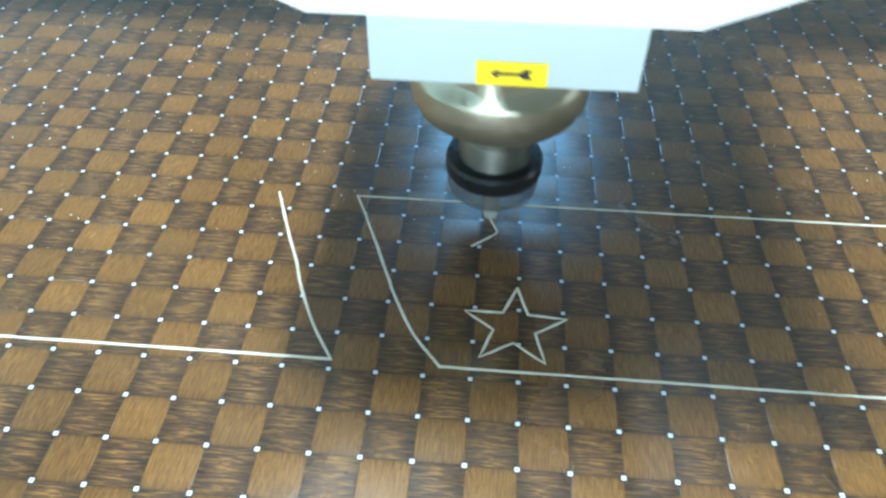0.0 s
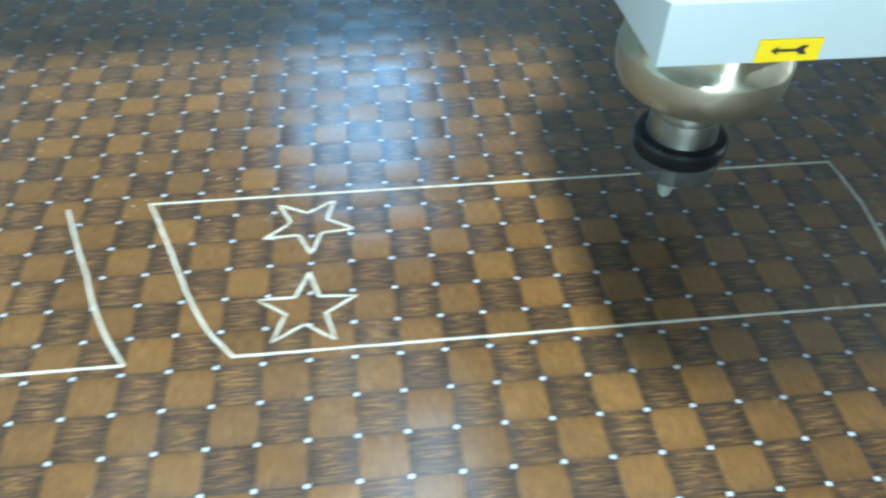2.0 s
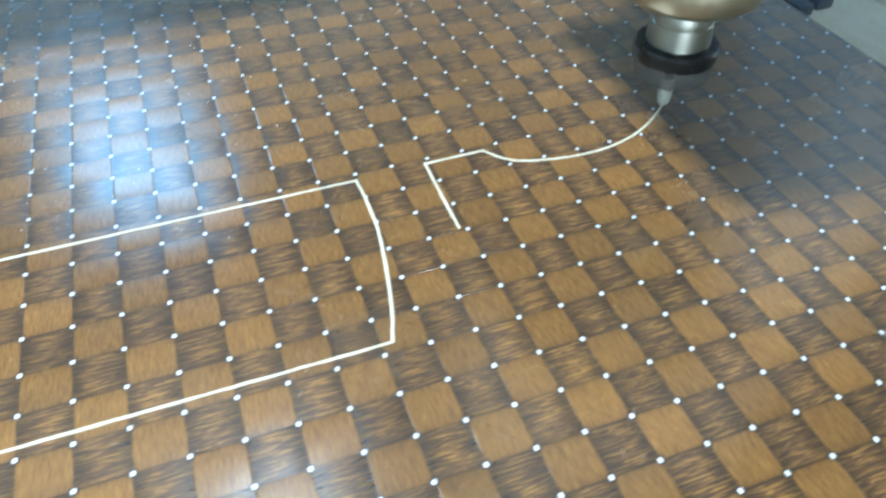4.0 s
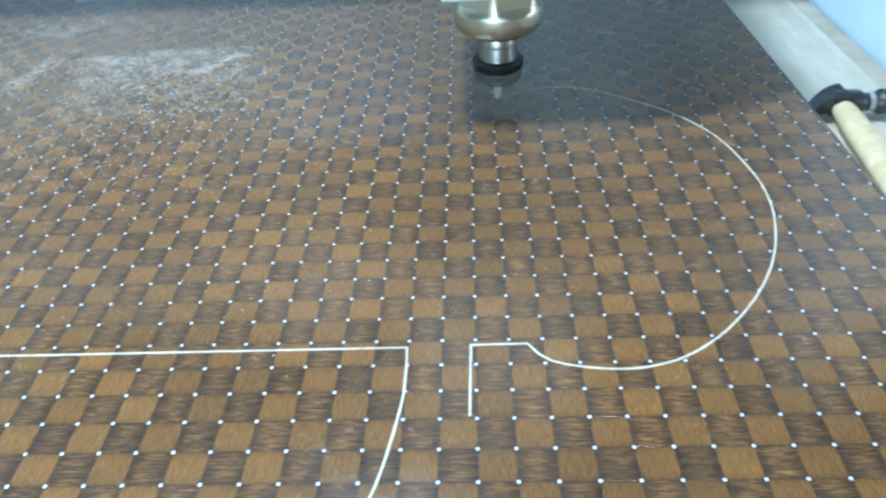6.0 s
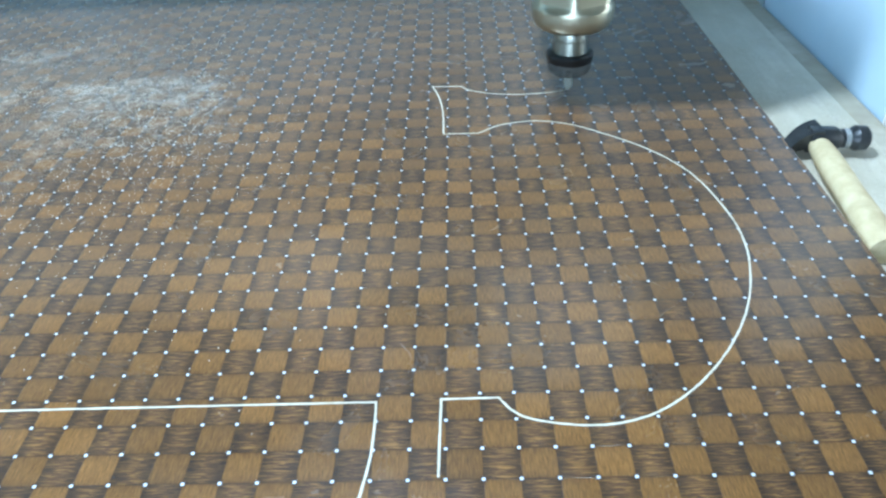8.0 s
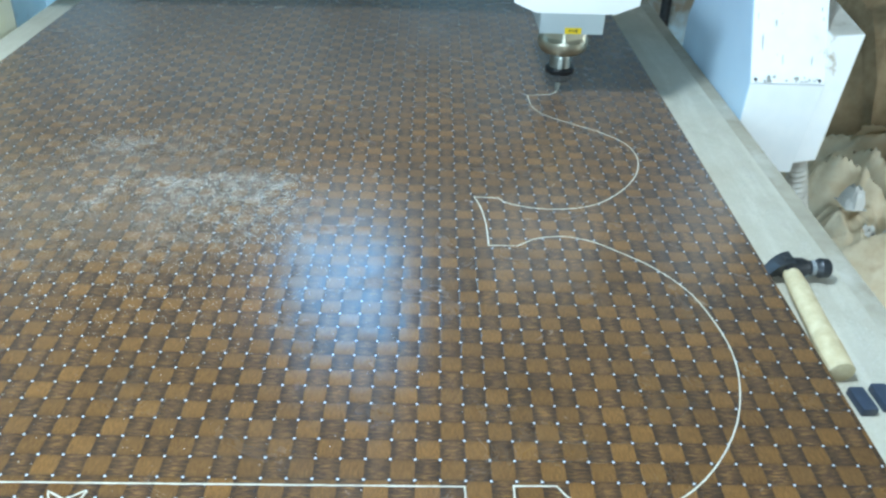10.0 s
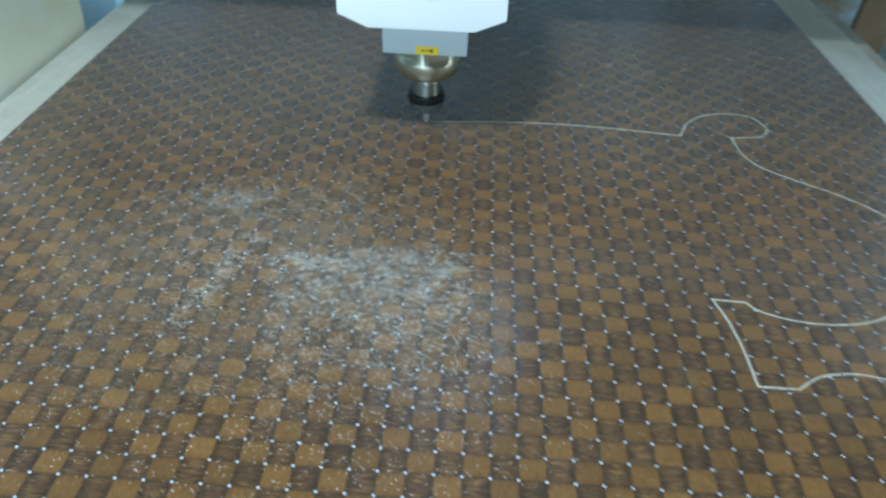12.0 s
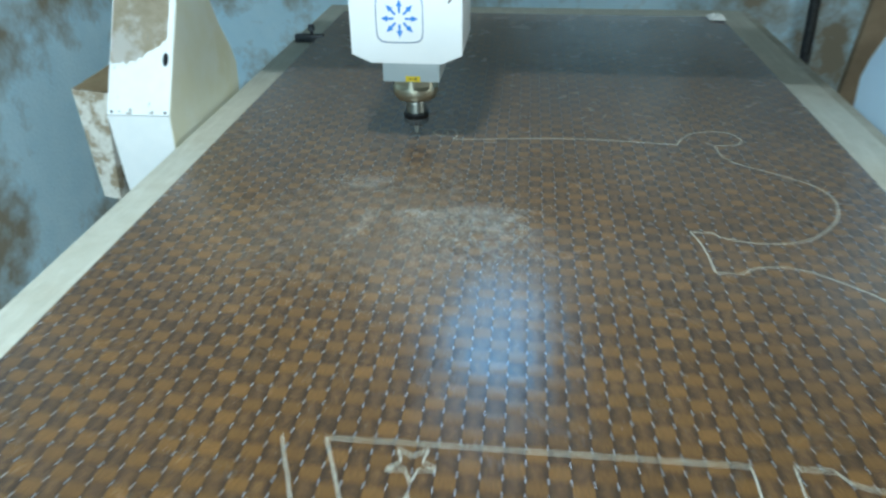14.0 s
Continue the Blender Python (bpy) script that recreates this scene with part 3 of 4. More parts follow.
def column(side):
    """A tapered side column with a sloping front; its foot hangs beside the table."""
    s = side
    xi = (42.5 if s > 0 else -23.5) * c
    xo = xi + s * 5.9 * c
    outline = [(y * c, z * c) for y, z in SIDE]
    col = part("column", prism(outline, "x", xi, xo, 0.0015), M_WHITE_OLD, gantry, "scuffed white steel side column", smooth=10)
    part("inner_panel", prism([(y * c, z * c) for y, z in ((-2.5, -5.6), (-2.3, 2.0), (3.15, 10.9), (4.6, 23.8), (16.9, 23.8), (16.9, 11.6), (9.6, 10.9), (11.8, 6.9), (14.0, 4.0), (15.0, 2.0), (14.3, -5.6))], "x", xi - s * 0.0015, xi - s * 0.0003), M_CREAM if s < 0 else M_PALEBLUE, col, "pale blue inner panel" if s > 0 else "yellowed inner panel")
    bm = bmesh.new()
    ring = []
    for z, f, r, a, b in ((-5.75, -2.6, 14.5, 0.0, 0.6), (1.93, -2.4, 15.2, 0.0, 0.0)):
        ring.append([bm.verts.new((x, y * c, z * c)) for x, y in ((xi + s * a * c, f), (xo - s * b * c, f), (xo - s * b * c, r), (xi + s * a * c, r))])
    for k in range(4):
        bm.faces.new((ring[0][k], ring[0][(k + 1) % 4], ring[1][(k + 1) % 4], ring[1][k]))
    bm.faces.new(ring[0])
    bm.faces.new(ring[1])
    part("foot", bm, M_WHITE_OLD, gantry, "scuffed white bracket foot", smooth=10)
    # outer drive cover with a sloped dusty top
    reach, zi, zo, rise, low, out, inn = (3.7, 3.5, 3.85, 0.3, -6.6, 2.2, 0.6) if s < 0 else (2.6, 5.35, 5.6, 1.5, -4.9, 1.3, -0.5)
    x3 = xo + s * reach * c
    bm = bmesh.new()
    va = [bm.verts.new((x, y * c, z * c)) for x, y, z in ((xo + s * 0.0006, -1.0, zi), (x3, -1.0, zo), (xo + s * out * c, -2.45, low + 0.3), (xo + s * inn * c, -2.5, low), (xo + s * 0.0006, -2.3, 1.93))]
    vb = [bm.verts.new((v.co.x, 9.0 * c, v.co.z + rise * c)) for v in va]
    bm.faces.new(va)
    bm.faces.new(vb[::-1])
    for k in range(5):
        bm.faces.new((va[k], vb[k], vb[(k + 1) % 5], va[(k + 1) % 5]))
    cover = part("drive_cover", bm, M_DIRTY if s < 0 else M_WHITE_OLD, gantry, "dust caked drive cover" if s < 0 else "scuffed white drive cover", smooth=10)
    bm = bmesh.new()
    top = [bm.verts.new((x, y * c, z * c + 0.001)) for x, y, z in ((xo + s * 0.004, -0.9, zi + 0.06), (x3 - s * 0.003, -0.9, zo + 0.02), (x3 - s * 0.003, 8.8, zo + rise), (xo + s * 0.004, 8.8, zi + rise + 0.04))]
    bm.faces.new(top)
    bmesh.ops.solidify(bm, geom=bm.faces[:], thickness=0.003)
    part("dusty_lid", bm, M_PLANK_D if s < 0 else M_LID, cover, "brown dust lying on the cover" if s < 0 else "grey dusty cover lid")
    for z, x in ((2.25, xi + s * 0.008), (2.25, xo - s * 0.01)):
        b_ = part("bolt", lathe([(0, 0.002), (0.0022, 0.002), (0.003, 0.0), (0, 0)], 12), M_IRON, gantry)
        b_.matrix_basis = pose(x, (-2.4 + (z - 2.0) * 5.5 / 9) * c, z * c, 90)
    # an oval cable slot and chipped spots on the sloping front
    rng = random.Random(4 + s)
    spots = [(xi + s * 0.6 * c, 6.4, 0.28, 0.55)] if s < 0 else []
    for k in range(6 if s < 0 else 15):        # knocked bottom edge
        spots.append((xi + s * rng.uniform(0.3, 5.6) * c, 2.06 + rng.uniform(0.08, 0.4), rng.uniform(0.06, 0.26), rng.uniform(0.04, 0.16)))
    for k in range(5 if s < 0 else 26):        # runs and scratches higher up
        spots.append((xi + s * rng.uniform(0.3, 5.6) * c, rng.uniform(2.7, 9.5), rng.uniform(0.025, 0.09), rng.uniform(0.08, 0.42)))
    for x, z, rw, rh in spots:
        bm = bmesh.new()
        ring = []
        for i in range(12):
            a = 2 * math.pi * i / 12
            w = 1.0 if rh > 0.5 else rng.uniform(0.5, 1.2)
            zz = z + math.sin(a) * rh * w
            ring.append(bm.verts.new((x + math.cos(a) * rw * w * c, (-2.4 + (zz - 2.0) * 5.5 / 9) * c - 0.0008, zz * c)))
        bm.faces.new(ring)
        bmesh.ops.solidify(bm, geom=bm.faces[:], thickness=0.0005)
        part("slot" if rh > 0.5 else "chipped_spot", bm, M_IRON if rh > 0.5 else M_CHIP, col, "dark oval slot" if rh > 0.5 else "chipped paint")
    if s < 0:
        # dust clinging high on the sloping front, with a ragged lower edge
        bm = bmesh.new()
        n = 26
        low, high = [], []
        for k in range(n + 1):
            f = k / n
            z = 5.9 + 0.4 * rng.random() + 3.6 * max(0, f - 0.45)
            for lst, zz in ((low, min(z, 10.8)), (high, 10.98)):
                lst.append(bm.verts.new((xo - s * (0.05 + f * 5.3) * c, (-2.4 + (zz - 2.0) * 5.5 / 9) * c - 0.0008, zz * c)))
        for k in range(n):
            bm.faces.new((low[k], low[k + 1], high[k + 1], high[k]))
        top = [bm.verts.new((v.co.x, 4.2 * c - 0.0008, 22 * c)) for v in (high[0], high[-1])]
        bm.faces.new([*high, top[1], top[0]])
        bmesh.ops.solidify(bm, geom=bm.faces[:], thickness=0.0005)
        part("dust_film", bm, M_FILM, col, "brown dust film")


column(-1)
column(1)
part("beam", box((-29.4 * c, 9.6 * c, 14.0 * c), (48.4 * c, 17 * c, 23.0 * c), 0.003), M_WHITE_OLD, gantry, "white steel cross beam")
part("rail", box((-23 * c, 7.9 * c, 20.4 * c), (42 * c, 9.59 * c, 21.6 * c), 0.001), M_STEEL, gantry, "steel linear rail")
part("rail", box((-23 * c, 7.7 * c, 14.3 * c), (42 * c, 9.59 * c, 15.7 * c), 0.001), M_STEEL, gantry, "steel linear rail")
part("carriage_plate", box((-4.2 * c, 4.6 * c, 12.5 * c), (4.2 * c, 7.6 * c, 22 * c), 0.002), M_BLACK, head, "dark carriage plate")

# ---- things on the table margin ----
hz = TOP
hammer = thing("claw_hammer", "claw hammer with pale wooden handle lying on the table margin", "hammer", (37.6 * P, 20.75 * P, hz))
bm = bmesh.new()
hp = Vector((-0.1 * P, -0.2 * P, 0.017))
ht = Vector((-0.7 * P, -8.2 * P, 0.0145))
n, rings = 14, []
for k in range(n + 1):
    f = k / n
    r = 0.0085 + 0.0045 * min(1, f * 2.2) ** 0.7 + 0.0008 * math.sin(f * 9)
    q = hp.lerp(ht, f)
    rings.append([bm.verts.new((q.x + math.cos(a) * r * 1.05, q.y, q.z + math.sin(a) * r * 0.95)) for a in [2 * math.pi * i / 16 for i in range(16)]])
for a, b in zip(rings, rings[1:]):
    for i in range(16):
        bm.faces.new((a[i], a[(i + 1) % 16], b[(i + 1) % 16], b[i]))
bm.faces.new(rings[0])
bm.faces.new(rings[-1])
part("handle", bm, M_WOOD, hammer, "pale worn wooden handle", 50)
face = lathe([(0, 0.0), (0.0095, 0.0), (0.012, 0.0025), (0.0125, 0.012), (0.0095, 0.017), (0.009, 0.027), (0.0125, 0.033), (0.013, 0.058), (0, 0.058)], 24)
bmesh.ops.transform(face, matrix=pose(0.047, -0.003, 0.019, 0, -90), verts=face.verts)
part("head", face, M_IRON, hammer, "blackened iron head with a polished neck")
bm = bmesh.new()
prev = None
for k in range(9):
    f = k / 8
    x, y, z = 0.0 - 0.036 * f, 0.001 - 0.012 * f * f, 0.02 + 0.004 * math.sin(f * 3.1) - 0.008 * f
    w, h = 0.013 * (1 - 0.35 * f), 0.012 * (1 - 0.75 * f)
    cur = [bm.verts.new((x, y + a * w, z + b * h)) for a, b in ((-1, -1), (1, -1), (1, 1), (-1, 1))]
    if prev:
        for i in range(4):
            bm.faces.new((prev[i], prev[(i + 1) % 4], cur[(i + 1) % 4], cur[i]))
    else:
        bm.faces.new(cur)
    prev = cur
bm.faces.new(prev)
part("claw", bm, M_IRON, hammer, "blackened iron claw", 60)
bm = lathe([(0.0096, 0.002), (0.0094, 0.007)], 24)
bmesh.ops.solidify(bm, geom=bm.faces[:], thickness=0.0004)
bmesh.ops.transform(bm, matrix=pose(0.03, -0.003, 0.019, 0, -90), verts=bm.verts)
part("neck_band", bm, M_POLISH, hammer, "polished bare steel neck")
rng = random.Random(8)
bm = bmesh.new()
for k in range(9):             # splintered wood at the eye
    a = rng.uniform(0, 6.28)
    q = Vector((math.cos(a) * 0.008, -0.012 + rng.uniform(-0.003, 0.004), 0.022 + abs(math.sin(a)) * 0.006))
    d = Vector((rng.uniform(-1, 1), rng.uniform(0.2, 1), rng.uniform(0.1, 0.8))).normalized() * rng.uniform(0.005, 0.01)
    w = Vector((-d.y, d.x, 0)).normalized() * 0.0015
    v = [bm.verts.new(q - w), bm.verts.new(q + w), bm.verts.new(q + Vector((0, 0, -0.002))), bm.verts.new(q + d)]
    for tri in ((0, 1, 3), (1, 2, 3), (2, 0, 3), (0, 2, 1)):
        bm.faces.new([v[i] for i in tri])
part("splinters", bm, M_WOOD, hammer, "splintered pale wood")

for x, y, a in ((37.35, 11.15, 3), (38.5, 11.4, 2)):
    b = solid("plastic_block", box((-0.008, -0.016, 0), (0.008, 0.016, 0.010), 0.002), M_BLUEBLOCK)
    b.matrix_world = pose(x * P, y * P, hz, 0, 0, a)
    tagged(b, "small dark blue plastic block on the table margin", "block", "blocks beside the hammer")

# clamp of dark iron at the board's far corner
clamp = thing("board_clamp", "dark iron clamp holding the board edge", "clamp", (-20.3 * P, 79 * P, TOP))
part("jaw", box((-0.05, -0.012, 0), (0.035, 0.012, 0.022), 0.003), M_IRON, clamp)
part("bolt", lathe([(0, 0.05), (0.008, 0.05), (0.01, 0.046), (0.01, 0.034), (0.005, 0.033), (0.005, 0.02), (0, 0.02)], 12), M_IRON, clamp)


# ---- beyond the table ----
def heap(name, label, cx, cy, cz, sx, sy, sz, seed, material):
    """A crumpled cloth heap: folded sheet with deep creases, resting on the floor."""
    bm = bmesh.new()
    n = 96
    g = [[None] * (n + 1) for _ in range(n + 1)]
    for i in range(n + 1):
        for j in range(n + 1):
            u, v = i / n * 2 - 1, j / n * 2 - 1
            r = min(1.0, (abs(u) ** 3 + abs(v) ** 3) ** (1 / 3))
            q = Vector((u * 1.5 + seed, v * 1.1, seed * 0.3))
            q += Vector((noise.noise(q * 1.2), noise.noise(q * 1.2 + Vector((4, 4, 0))), 0)) * 0.6
            crease = (1 - abs(noise.noise(q * 1.9))) ** 3 * 0.2 + (1 - abs(noise.noise(q * 4.6 + Vector((2, 8, 0))))) ** 3 * 0.06
            z = (1 - r ** 3) * (0.56 + 0.2 * noise.noise(q * 1.1)) + crease * (1 - r ** 6)
            if r > 0.985:
                z = 0
            push = Vector((noise.noise(q * 2.4), noise.noise(q * 2.4 + Vector((9, 0, 0))), 0)) * 0.1
            g[i][j] = bm.verts.new((cx + (u + push.x) * sx, cy + (v + push.y) * sy, cz + max(z * sz, 0.004)))
    for i in range(n):
        for j in range(n):
            bm.faces.new((g[i][j], g[i + 1][j], g[i + 1][j + 1], g[i][j + 1]))
    return tagged(solid(name, bm, material, 70), label, "rag" if name == "rag" else "sawdust", kind="stuff" if name == "filler_pile" else "")


# added pile: covers the blue wall so that the corner reads dark
heap("filler_pile", "brown pile added to darken the far corner of the room", 2.08, 2.28, FLOOR_Z, 0.52, 0.44, 0.95, 5.3, M_PLANK_D)


def drape(label, cx, cy, sx, sy, high, turn, seed, pleats=6.0):
    """A slumped cloth sack: long pleats run across a low mound and die out at its hem."""
    bm = bmesh.new()
    n = 110
    g = [[None] * (n + 1) for _ in range(n + 1)]
    ct, st = math.cos(radians(turn)), math.sin(radians(turn))
    for i in range(n + 1):
        for j in range(n + 1):
            u, v = i / n * 2 - 1, j / n * 2 - 1
            r = min(1.0, (abs(u) ** 3 + abs(v) ** 3) ** (1 / 3))
            q = Vector((u * 1.3 + seed, v * 1.3 - seed, seed * 0.3))
            warp = noise.noise(q * 0.9) * 2.4 + noise.noise(q * 2.3) * 0.7
            w = (u * ct + v * st) * pleats + warp
            pleat = (1 - abs(math.sin(w))) ** 1.5 * (0.55 + 0.5 * noise.noise(q * 1.4 + Vector((3, 1, 0))))
            fine = (1 - abs(noise.noise(q * 4.0))) ** 3 * 0.06
            z = (1 - r ** 2.6) * (0.6 + 0.22 * noise.noise(q * 1.1)) + (pleat * 0.36 + fine) * (1 - r ** 5)
            if r > 0.985:
                z = 0
            lean = (pleat - 0.4) * 0.1
            g[i][j] = bm.verts.new((cx + (u + lean * ct) * sx, cy + (v + lean * st) * sy, FLOOR_Z + max(z * high, 0.004)))
    for i in range(n):
        for j in range(n):
            bm.faces.new((g[i][j], g[i + 1][j], g[i + 1][j + 1], g[i][j + 1]))
    e = thing("sack", label, "sack")
    part("cloth", bm, M_SACK, e, "", 85)
    return e


def cloth_roll(label, at, turn, tip, r0, r1, long, seed):
    """An open cloth mouth: a crumpled tube, wider at its open end, with a rolled hem."""
    bm = bmesh.new()
    rings = []
    for k in range(25):
        f = k / 24
        ring = []
        for i in range(40):
            a = 2 * math.pi * i / 40
            q = Vector((math.cos(a) + seed, math.sin(a), f * 1.5))
            r = (r0 + (r1 - r0) * f) * (1 + 0.28 * noise.noise(q * 1.3) + 0.1 * noise.noise(q * 4.0))
            ring.append(bm.verts.new((f * long, math.cos(a) * r, math.sin(a) * r * 0.8)))
        rings.append(ring)
    for a, b in zip(rings, rings[1:]):
        for i in range(40):
            bm.faces.new((a[i], a[(i + 1) % 40], b[(i + 1) % 40], b[i]))
    bmesh.ops.solidify(bm, geom=bm.faces[:], thickness=0.004)
    bmesh.ops.transform(bm, matrix=pose(*at, 0, tip, turn), verts=bm.verts)
    e = thing("sack", label, "sack")
    part("cloth", bm, M_SACK, e, "", 70)


pack = drape("crumpled tan sackcloth with a teal strap heaped beside the machine", 1.64, 1.5, 0.27, 0.22, 0.46, 70, 3.1, 5.0)
drape("tan cloth sack slumped in long folds on the floor", 1.86, 1.74, 0.44, 0.36, 0.42, 35, 7.7, 6.5)
cloth_roll("open mouth of a tan sack lying on the folds", (1.72, 1.72, -0.47), 15, 4, 0.09, 0.055, 0.26, 2.0)
cloth_roll("tan cloth rolled over the heap edge", (1.78, 1.5, -0.49), -20, -3, 0.06, 0.08, 0.3, 6.0)
heap("rag", "crumpled white rag lying on the tan sackcloth", 1.53, 1.44, -0.5, 0.03, 0.035, 0.08, 2.2, M_RAG)
heap("rag", "flattened white plastic sheet beside the tan sackcloth", 1.6, 1.37, FLOOR_Z, 0.12, 0.035, 0.36, 9.1, M_RAG)
heap("rag", "scrap of white torn cloth at the board corner", 35.3 * P, 92.6 * P, 0.0003, 0.028, 0.04, 0.02, 4.4, M_RAG)
bm = bmesh.new()
prev = None
for k in range(25):            # a strap laid over the folds
    f = k / 24
    q = Vector((1.58 + 0.32 * f, 1.3 + 0.02 * f, -0.52 - 0.03 * f * f + 0.012 * math.sin(f * 9)))
    cur = [bm.verts.new(q + Vector(o)) for o in ((0, -0.006, 0), (0, 0.006, 0.003), (0, 0.006, 0.006), (0, -0.006, 0.003))]
    if prev:
        for i in range(4):
            bm.faces.new((prev[i], prev[(i + 1) % 4], cur[(i + 1) % 4], cur[i]))
    else:
        bm.faces.new(cur)
    prev = cur
bm.faces.new(prev)
part("strap", bm, M_GREEN, pack, "thin teal strap", 60)
hose = thing("ribbed_hose", "pale ribbed cable hose hanging below the gantry foot", "hose")
prof = []
for k in range(60):
    prof.append((0.017 + 0.003 * (k % 2), -0.006 * k))
bm = lathe([(0, 0)] + prof + [(0, prof[-1][1])], 20)
bmesh.ops.rotate(bm, cent=(0, 0, 0), matrix=Matrix.Rotation(radians(-18), 3, 'Y'), verts=bm.verts)
bmesh.ops.translate(bm, vec=(48.6 * P, -1.2 * P, -4.6 * P), verts=bm.verts)
part("hose_body", bm, M_HOSE, hose)

plank = solid("leaning_plank", box((-0.05, -0.015, 0), (0.05, 0.015, 2.3), 0.003), M_PLANK)
plank.matrix_world = pose(1.18, 2.0, FLOOR_Z, -8, 9, 0)
tagged(plank, "old brown timber plank leaning by the far wall", "plank")
bm = lathe([(0, 0), (0.02, 0), (0.02, 3.1), (0, 3.1)], 20)
pipe = solid("wall_pipe", bm, M_IRON)
pipe.matrix_world = pose(1.33, Y1 - 0.06, FLOOR_Z, 0, -2.5, 0)
tagged(pipe, "dark vertical pipe standing before the far wall", "pipe")

# two lamps hang over the table: a disc lamp and a ring lamp
def hanging_lamp(name, label, at, r):
    lamp = thing(name, label, "lamp", tuple(at))
    part("shade", lathe([(0.02, 0.06), (r * 0.7, 0.045), (r, 0.012), (r * 1.02, 0.002), (r * 0.98, 0.004), (r * 0.65, 0.038), (0.0, 0.05)], 40), M_WHITE, lamp)
    part("cord", lathe([(0, 0.05), (0.004, 0.05), (0.004, ZC - at.z), (0, ZC - at.z)], 8), M_INK, lamp)
    return lamp


hanging_lamp("disc_lamp", "round white hanging lamp lit over the table", LAMP, 0.125)
lamp = hanging_lamp("ring_lamp", "round white hanging lamp with a lit ring", RING, 0.11)
bm = bmesh.new()
for k in range(40):
    a0, a1 = 2 * math.pi * k / 40, 2 * math.pi * (k + 1) / 40
    bm.faces.new([bm.verts.new((math.cos(a) * r, math.sin(a) * r, -0.002)) for a, r in ((a0, 0.066), (a1, 0.066), (a1, 0.096), (a0, 0.096))])
bmesh.ops.remove_doubles(bm, verts=bm.verts, dist=1e-5)
part("lit_ring", bm, M_LED, lamp, "lit ring")

flood = thing("flood_lamp", "tall bluish light panel hung over the far table end", "lamp", tuple(FLOOD))
tilt = pose(0, 0, 0, -20)
for nm, bm, mat, lb in (("casing", box((-0.2, 0.004, -0.32), (0.2, 0.04, 0.32), 0.006), M_WHITE, "white casing"), ("lit_panel", box((-0.18, -0.002, -0.3), (0.18, 0.0035, 0.3), 0.001), M_FLOOD, "lit bluish panel"),
                        ("bracket", box((-0.22, 0.012, -0.02), (-0.201, 0.03, 0.35), 0.002), M_IRON, ""), ("bracket", box((0.201, 0.012, -0.02), (0.22, 0.03, 0.35), 0.002), M_IRON, ""), ("bracket", box((-0.22, 0.012, 0.3505), (0.22, 0.03, 0.362), 0.002), M_IRON, "")):
    bmesh.ops.transform(bm, matrix=tilt, verts=bm.verts)
    part(nm, bm, mat, flood, lb)
part("cord", lathe([(0, 0.34), (0.004, 0.34), (0.004, ZC - FLOOD.z), (0, ZC - FLOOD.z)], 8), M_INK, flood)

# ---- wood dust ----
def step01(x, a, b):
    f = max(0.0, min(1.0, (x - a) / (b - a)))
    return f * f * (3 - 2 * f)


def blob(x, y, cx, cy, rx, ry):
    return math.exp(-((x - cx) / rx) ** 2 - ((y - cy) / ry) ** 2)


def board_dust(x, y):
    """How thick the dust lies on the laminate: a drift with a sharp far edge set by the head's reflection, combed
    streaks beside it and thin fields round them.
    """
    q = Vector((x, y, 0.0))
    clump = max(0.04, 0.42 + 0.9 * noise.noise(q * 1.1) + 1.1 * noise.noise(q * 3.0 + Vector((7, 3, 0))))
    comb = max(0.1, 0.6 + 0.9 * noise.noise(Vector((x * 2.2 - y * 0.5, y * 0.5, 3.0))))
    # drift ends at the head's mirror image: a reflection built into its shape
    edge = 29.6 + 0.08 * x + 0.6 * noise.noise(q * 0.6 + Vector((0, 9, 0))) + 0.5 * noise.noise(q * 1.9)
    left = -0.7 + 0.21 * min(7.0, 29.0 - y)
    drift = step01(x, left - 0.6, left + 0.8) * step01(x + 1.6 * noise.noise(q * 0.7 + Vector((5, 2, 0))) + 0.12 * (y - 26.0), 10.6, 7.2) * step01(y, edge + 0.3, edge - 0.8) * (0.35 * math.exp(-max(0, 29.0 - y) / 1.5) + 0.85 * math.exp(-max(0, 27.5 - y) / 2.8)) * step01(y, 18.0, 23.0)
    f = max(0.0, min(1.0, (y - 24.4) / 5.9))
    streak = 1.1 * math.exp(-((x - (-3.5 + 1.6 * f)) / 0.5) ** 2) * step01(y, 23.2, 25.2) * step01(y, 31.0, 29.8) * comb
    patch = 0.45 * blob(x, y, -3.6, 33.6, 2.3, 1.3) * step01(x, -1.3, -2.2)
    field = 0.045 * blob(x, y, -5.0, 27.0, 5.0, 6.0) + 0.03 * blob(x, y, 3.0, 20.0, 8.0, 5.0) + 0.07 * blob(x, y, 1.0, 33.5, 5, 3.0) + 0.12 * blob(x, y, -7.5, 42, 2.2, 1.6)
    return (drift * (0.5 + 0.5 * comb) + streak + patch + field) * clump


def thin_dust(x, y):
    return blob(x, y, -2, 24, 17, 14) * max(0.05, 0.5 + noise.noise(Vector((x, y, 0)) * 0.5))


def margin_dust(x, y):
    q = Vector((x, y, 0.0))
    return max(0.05, 0.4 + noise.noise(q * 0.35) + 0.7 * noise.noise(q * 1.1)) * (math.exp(-abs(y - 14) / 14) + 1.5 * math.exp(-((x - 39.5 - 0.01 * y) / 0.3) ** 2) * step01(y, 8, 16) * step01(y, 44, 36))


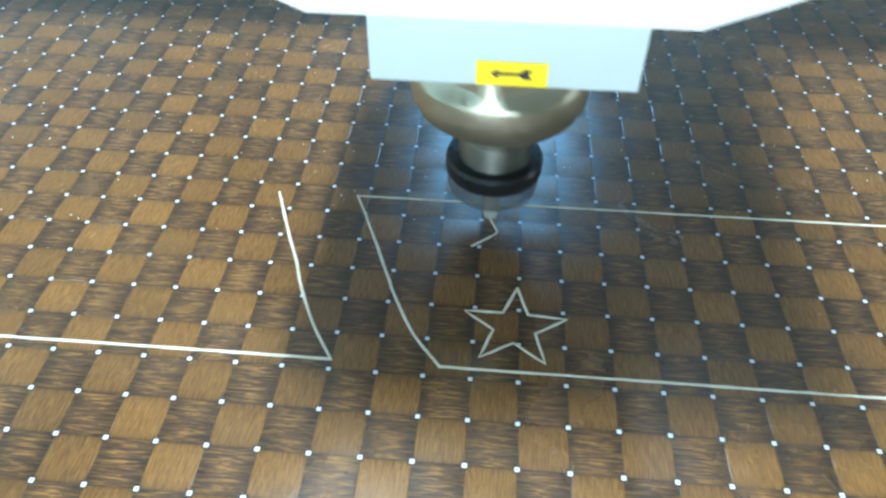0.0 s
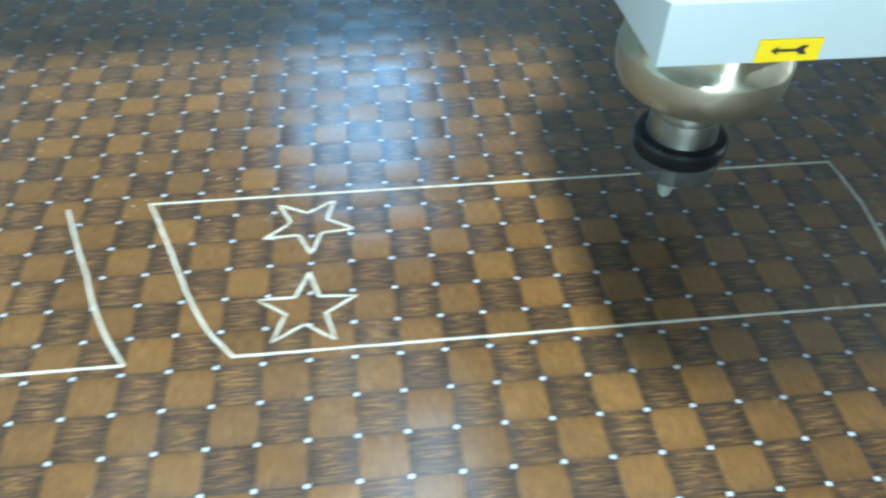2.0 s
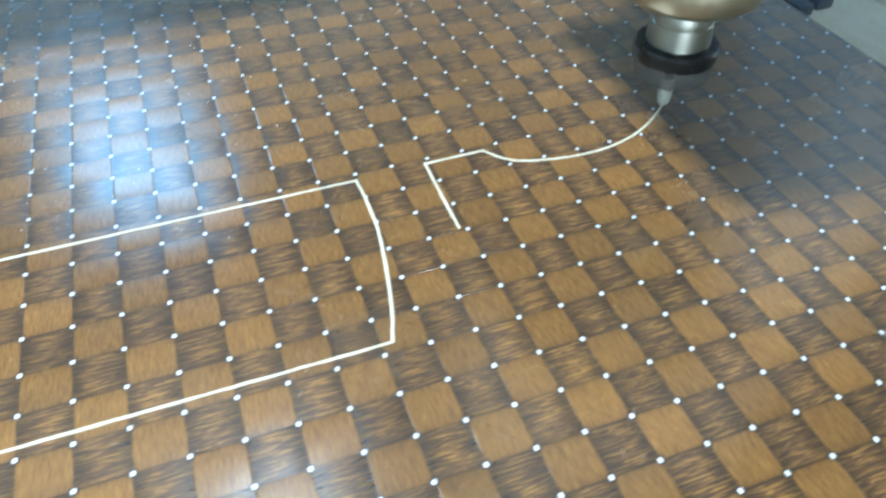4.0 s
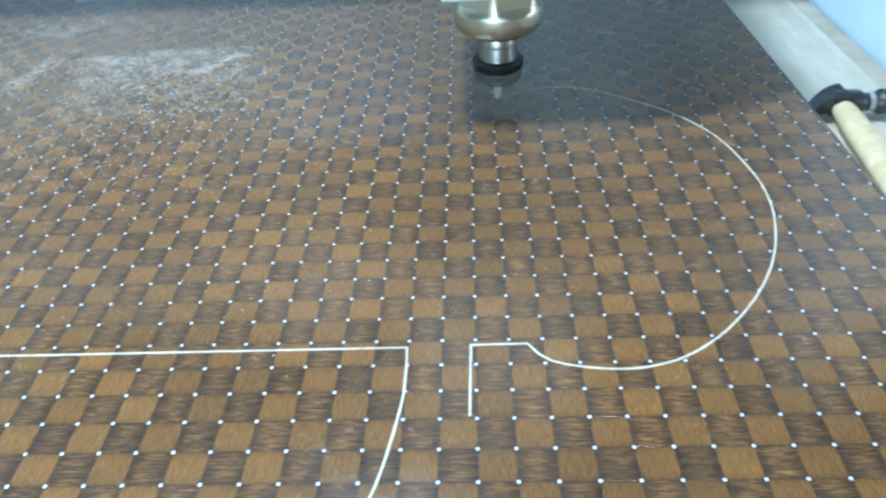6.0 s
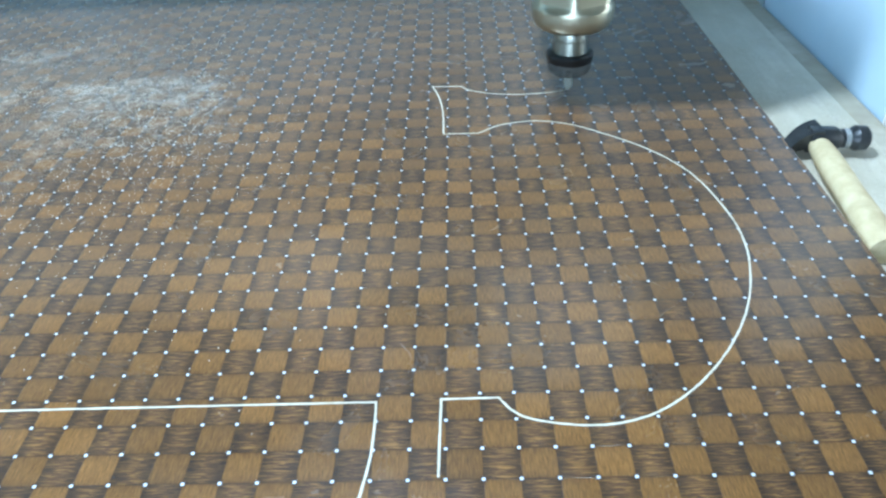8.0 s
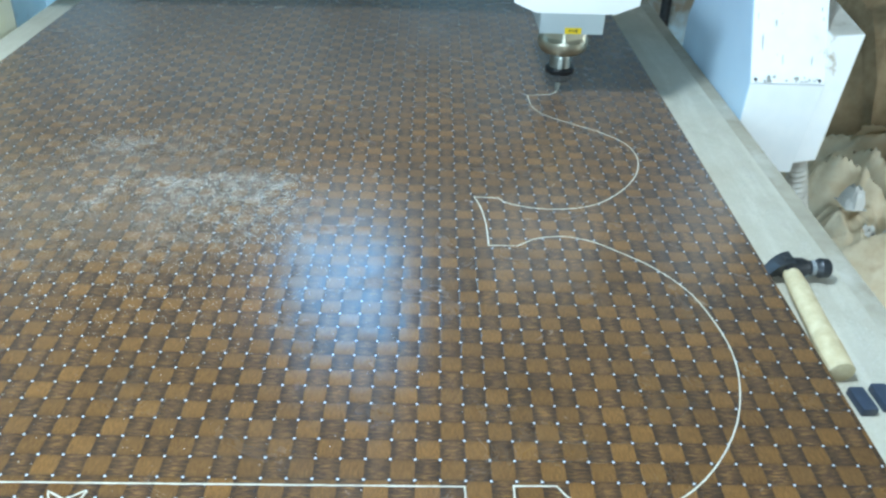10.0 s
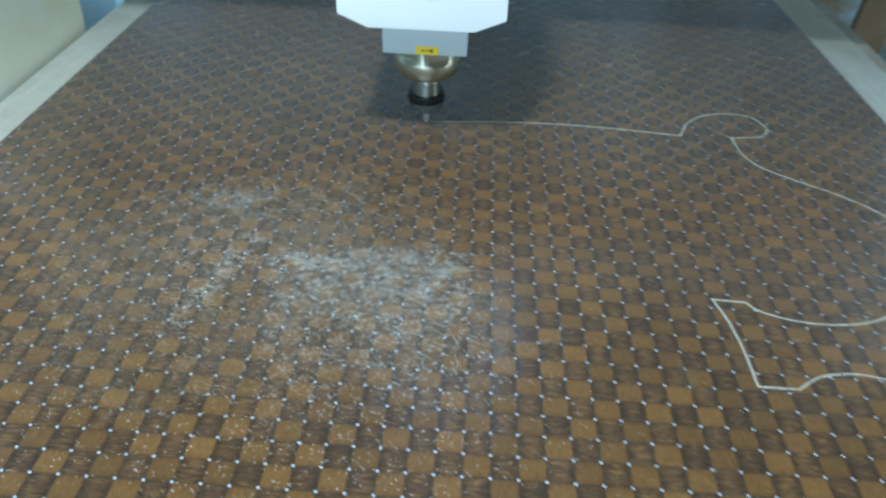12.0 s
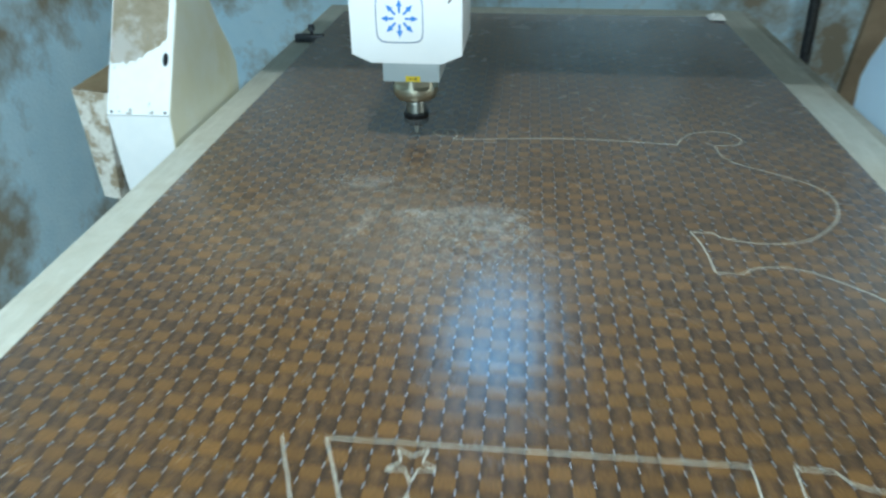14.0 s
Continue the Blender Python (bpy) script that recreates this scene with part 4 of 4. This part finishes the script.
def chips(name, label, fields, lo, hi, z):
    """Loose chips strewn by a density."""
    rng = np.random.default_rng(5)
    verts, faces = [], []
    spots = []
    for density, count, x0, x1, y0, y1 in fields:
        n = tries = 0
        while n < count and tries < 900000:
            tries += 1
            x, y, keep = rng.uniform(x0, x1), rng.uniform(y0, y1), rng.random()
            if keep < density(x, y):
                spots.append((x, y, keep))
                n += 1
    for x, y, keep in spots:
        s = rng.uniform(lo, hi) * (1.7 if keep < 0.06 else 1)
        t = keep * 977.0
        ux, uy = math.cos(t) * s, math.sin(t) * s
        w = 0.3 + 0.45 * (t % 1)
        i, px, py = len(verts), x * P, y * P
        verts += [(px - ux, py - uy, z), (px + uy * w, py - ux * w, z), (px + ux, py + uy, z), (px - uy * w, py + ux * w, z), (px, py, z + s * (0.15 + 0.25 * (t * 3 % 1)))]
        faces += [(i, i + 1, i + 4), (i + 1, i + 2, i + 4), (i + 2, i + 3, i + 4), (i + 3, i, i + 4)]
    me = bpy.data.meshes.new(name)
    me.from_pydata(verts, [], faces)
    me.materials.append(M_DUST)
    tagged(new(name, me), label, "wood dust", kind="stuff")


chips("wood_dust", "scattered pale wood dust and chips on the laminate", [(board_dust, 44000, -12, 14, 12, 40), (thin_dust, 2500, -18.5, 20, 4, 46)], 0.0002, 0.00055, 0.0002)
chips("table_dust", "gritty pale dust on the table margin", [(margin_dust, 9000, 36.4, 40.8, -5, 60)], 0.0003, 0.001, TOP + 0.0002)


# ---- movement ----
def tip_rows():
    """Seconds and the place of the bit's tip, in weave units with its lift."""
    rows = []
    for pts, keys in CUTS:
        n = max(3, int((keys[-1][1] - keys[0][1]) / 0.08))
        for k in range(n + 1):
            rows.append((when(keys, k / n), *along(pts, k / n), 0.0))
    rows = [r for r in rows if r[0] >= 0]
    rows += [(0.0, *along(UP_STAR, 0.17), 0.0), (1.12, 2.82, 4.0, 0.22), (1.25, 3.2, 4.2, 0.25), (1.5, 6.5, 4.9, 0.35), (2.0, 13.4, 4.35, 0.3), (2.5, 20.2, 3.9, 0.2), (2.8, 20.85, 2.95, 0.1), (3.0, 20.85, 2.85, 0.05), (13.6, 0.85, 45.3, 0.2), (13.8, -0.3, 44.7, 0.22), (14.0, -1.25, 44.1, 0.22)]
    rows.sort()
    out = []
    for r in rows:
        if not out or frame(r[0]) > frame(out[-1][0]):
            out.append(r)
    return out


def motions():
    rows = tip_rows()
    walk(head, [(t, pose(x * P, y * P, z * P)) for t, x, y, z in rows])
    walk(gantry, [(t, pose(0, y * P, 0)) for t, x, y, z in rows])
    walk(hose, [(t, pose(0, y * P, 0)) for t, x, y, z in rows])
    for ob, t in STROKES:
        low, up = pose(0, 0, -0.0009), pose(0, 0, 0)
        if t <= 0.03:
            walk(ob, [(0, up), (14, up)])
        else:
            t = min(t, 13.9)
            walk(ob, [(0, low), (max(t - 0.04, 0.01), low), (t, up), (14, up)] if t > 0.1 else [(0, low), (t, up), (14, up)])


motions()
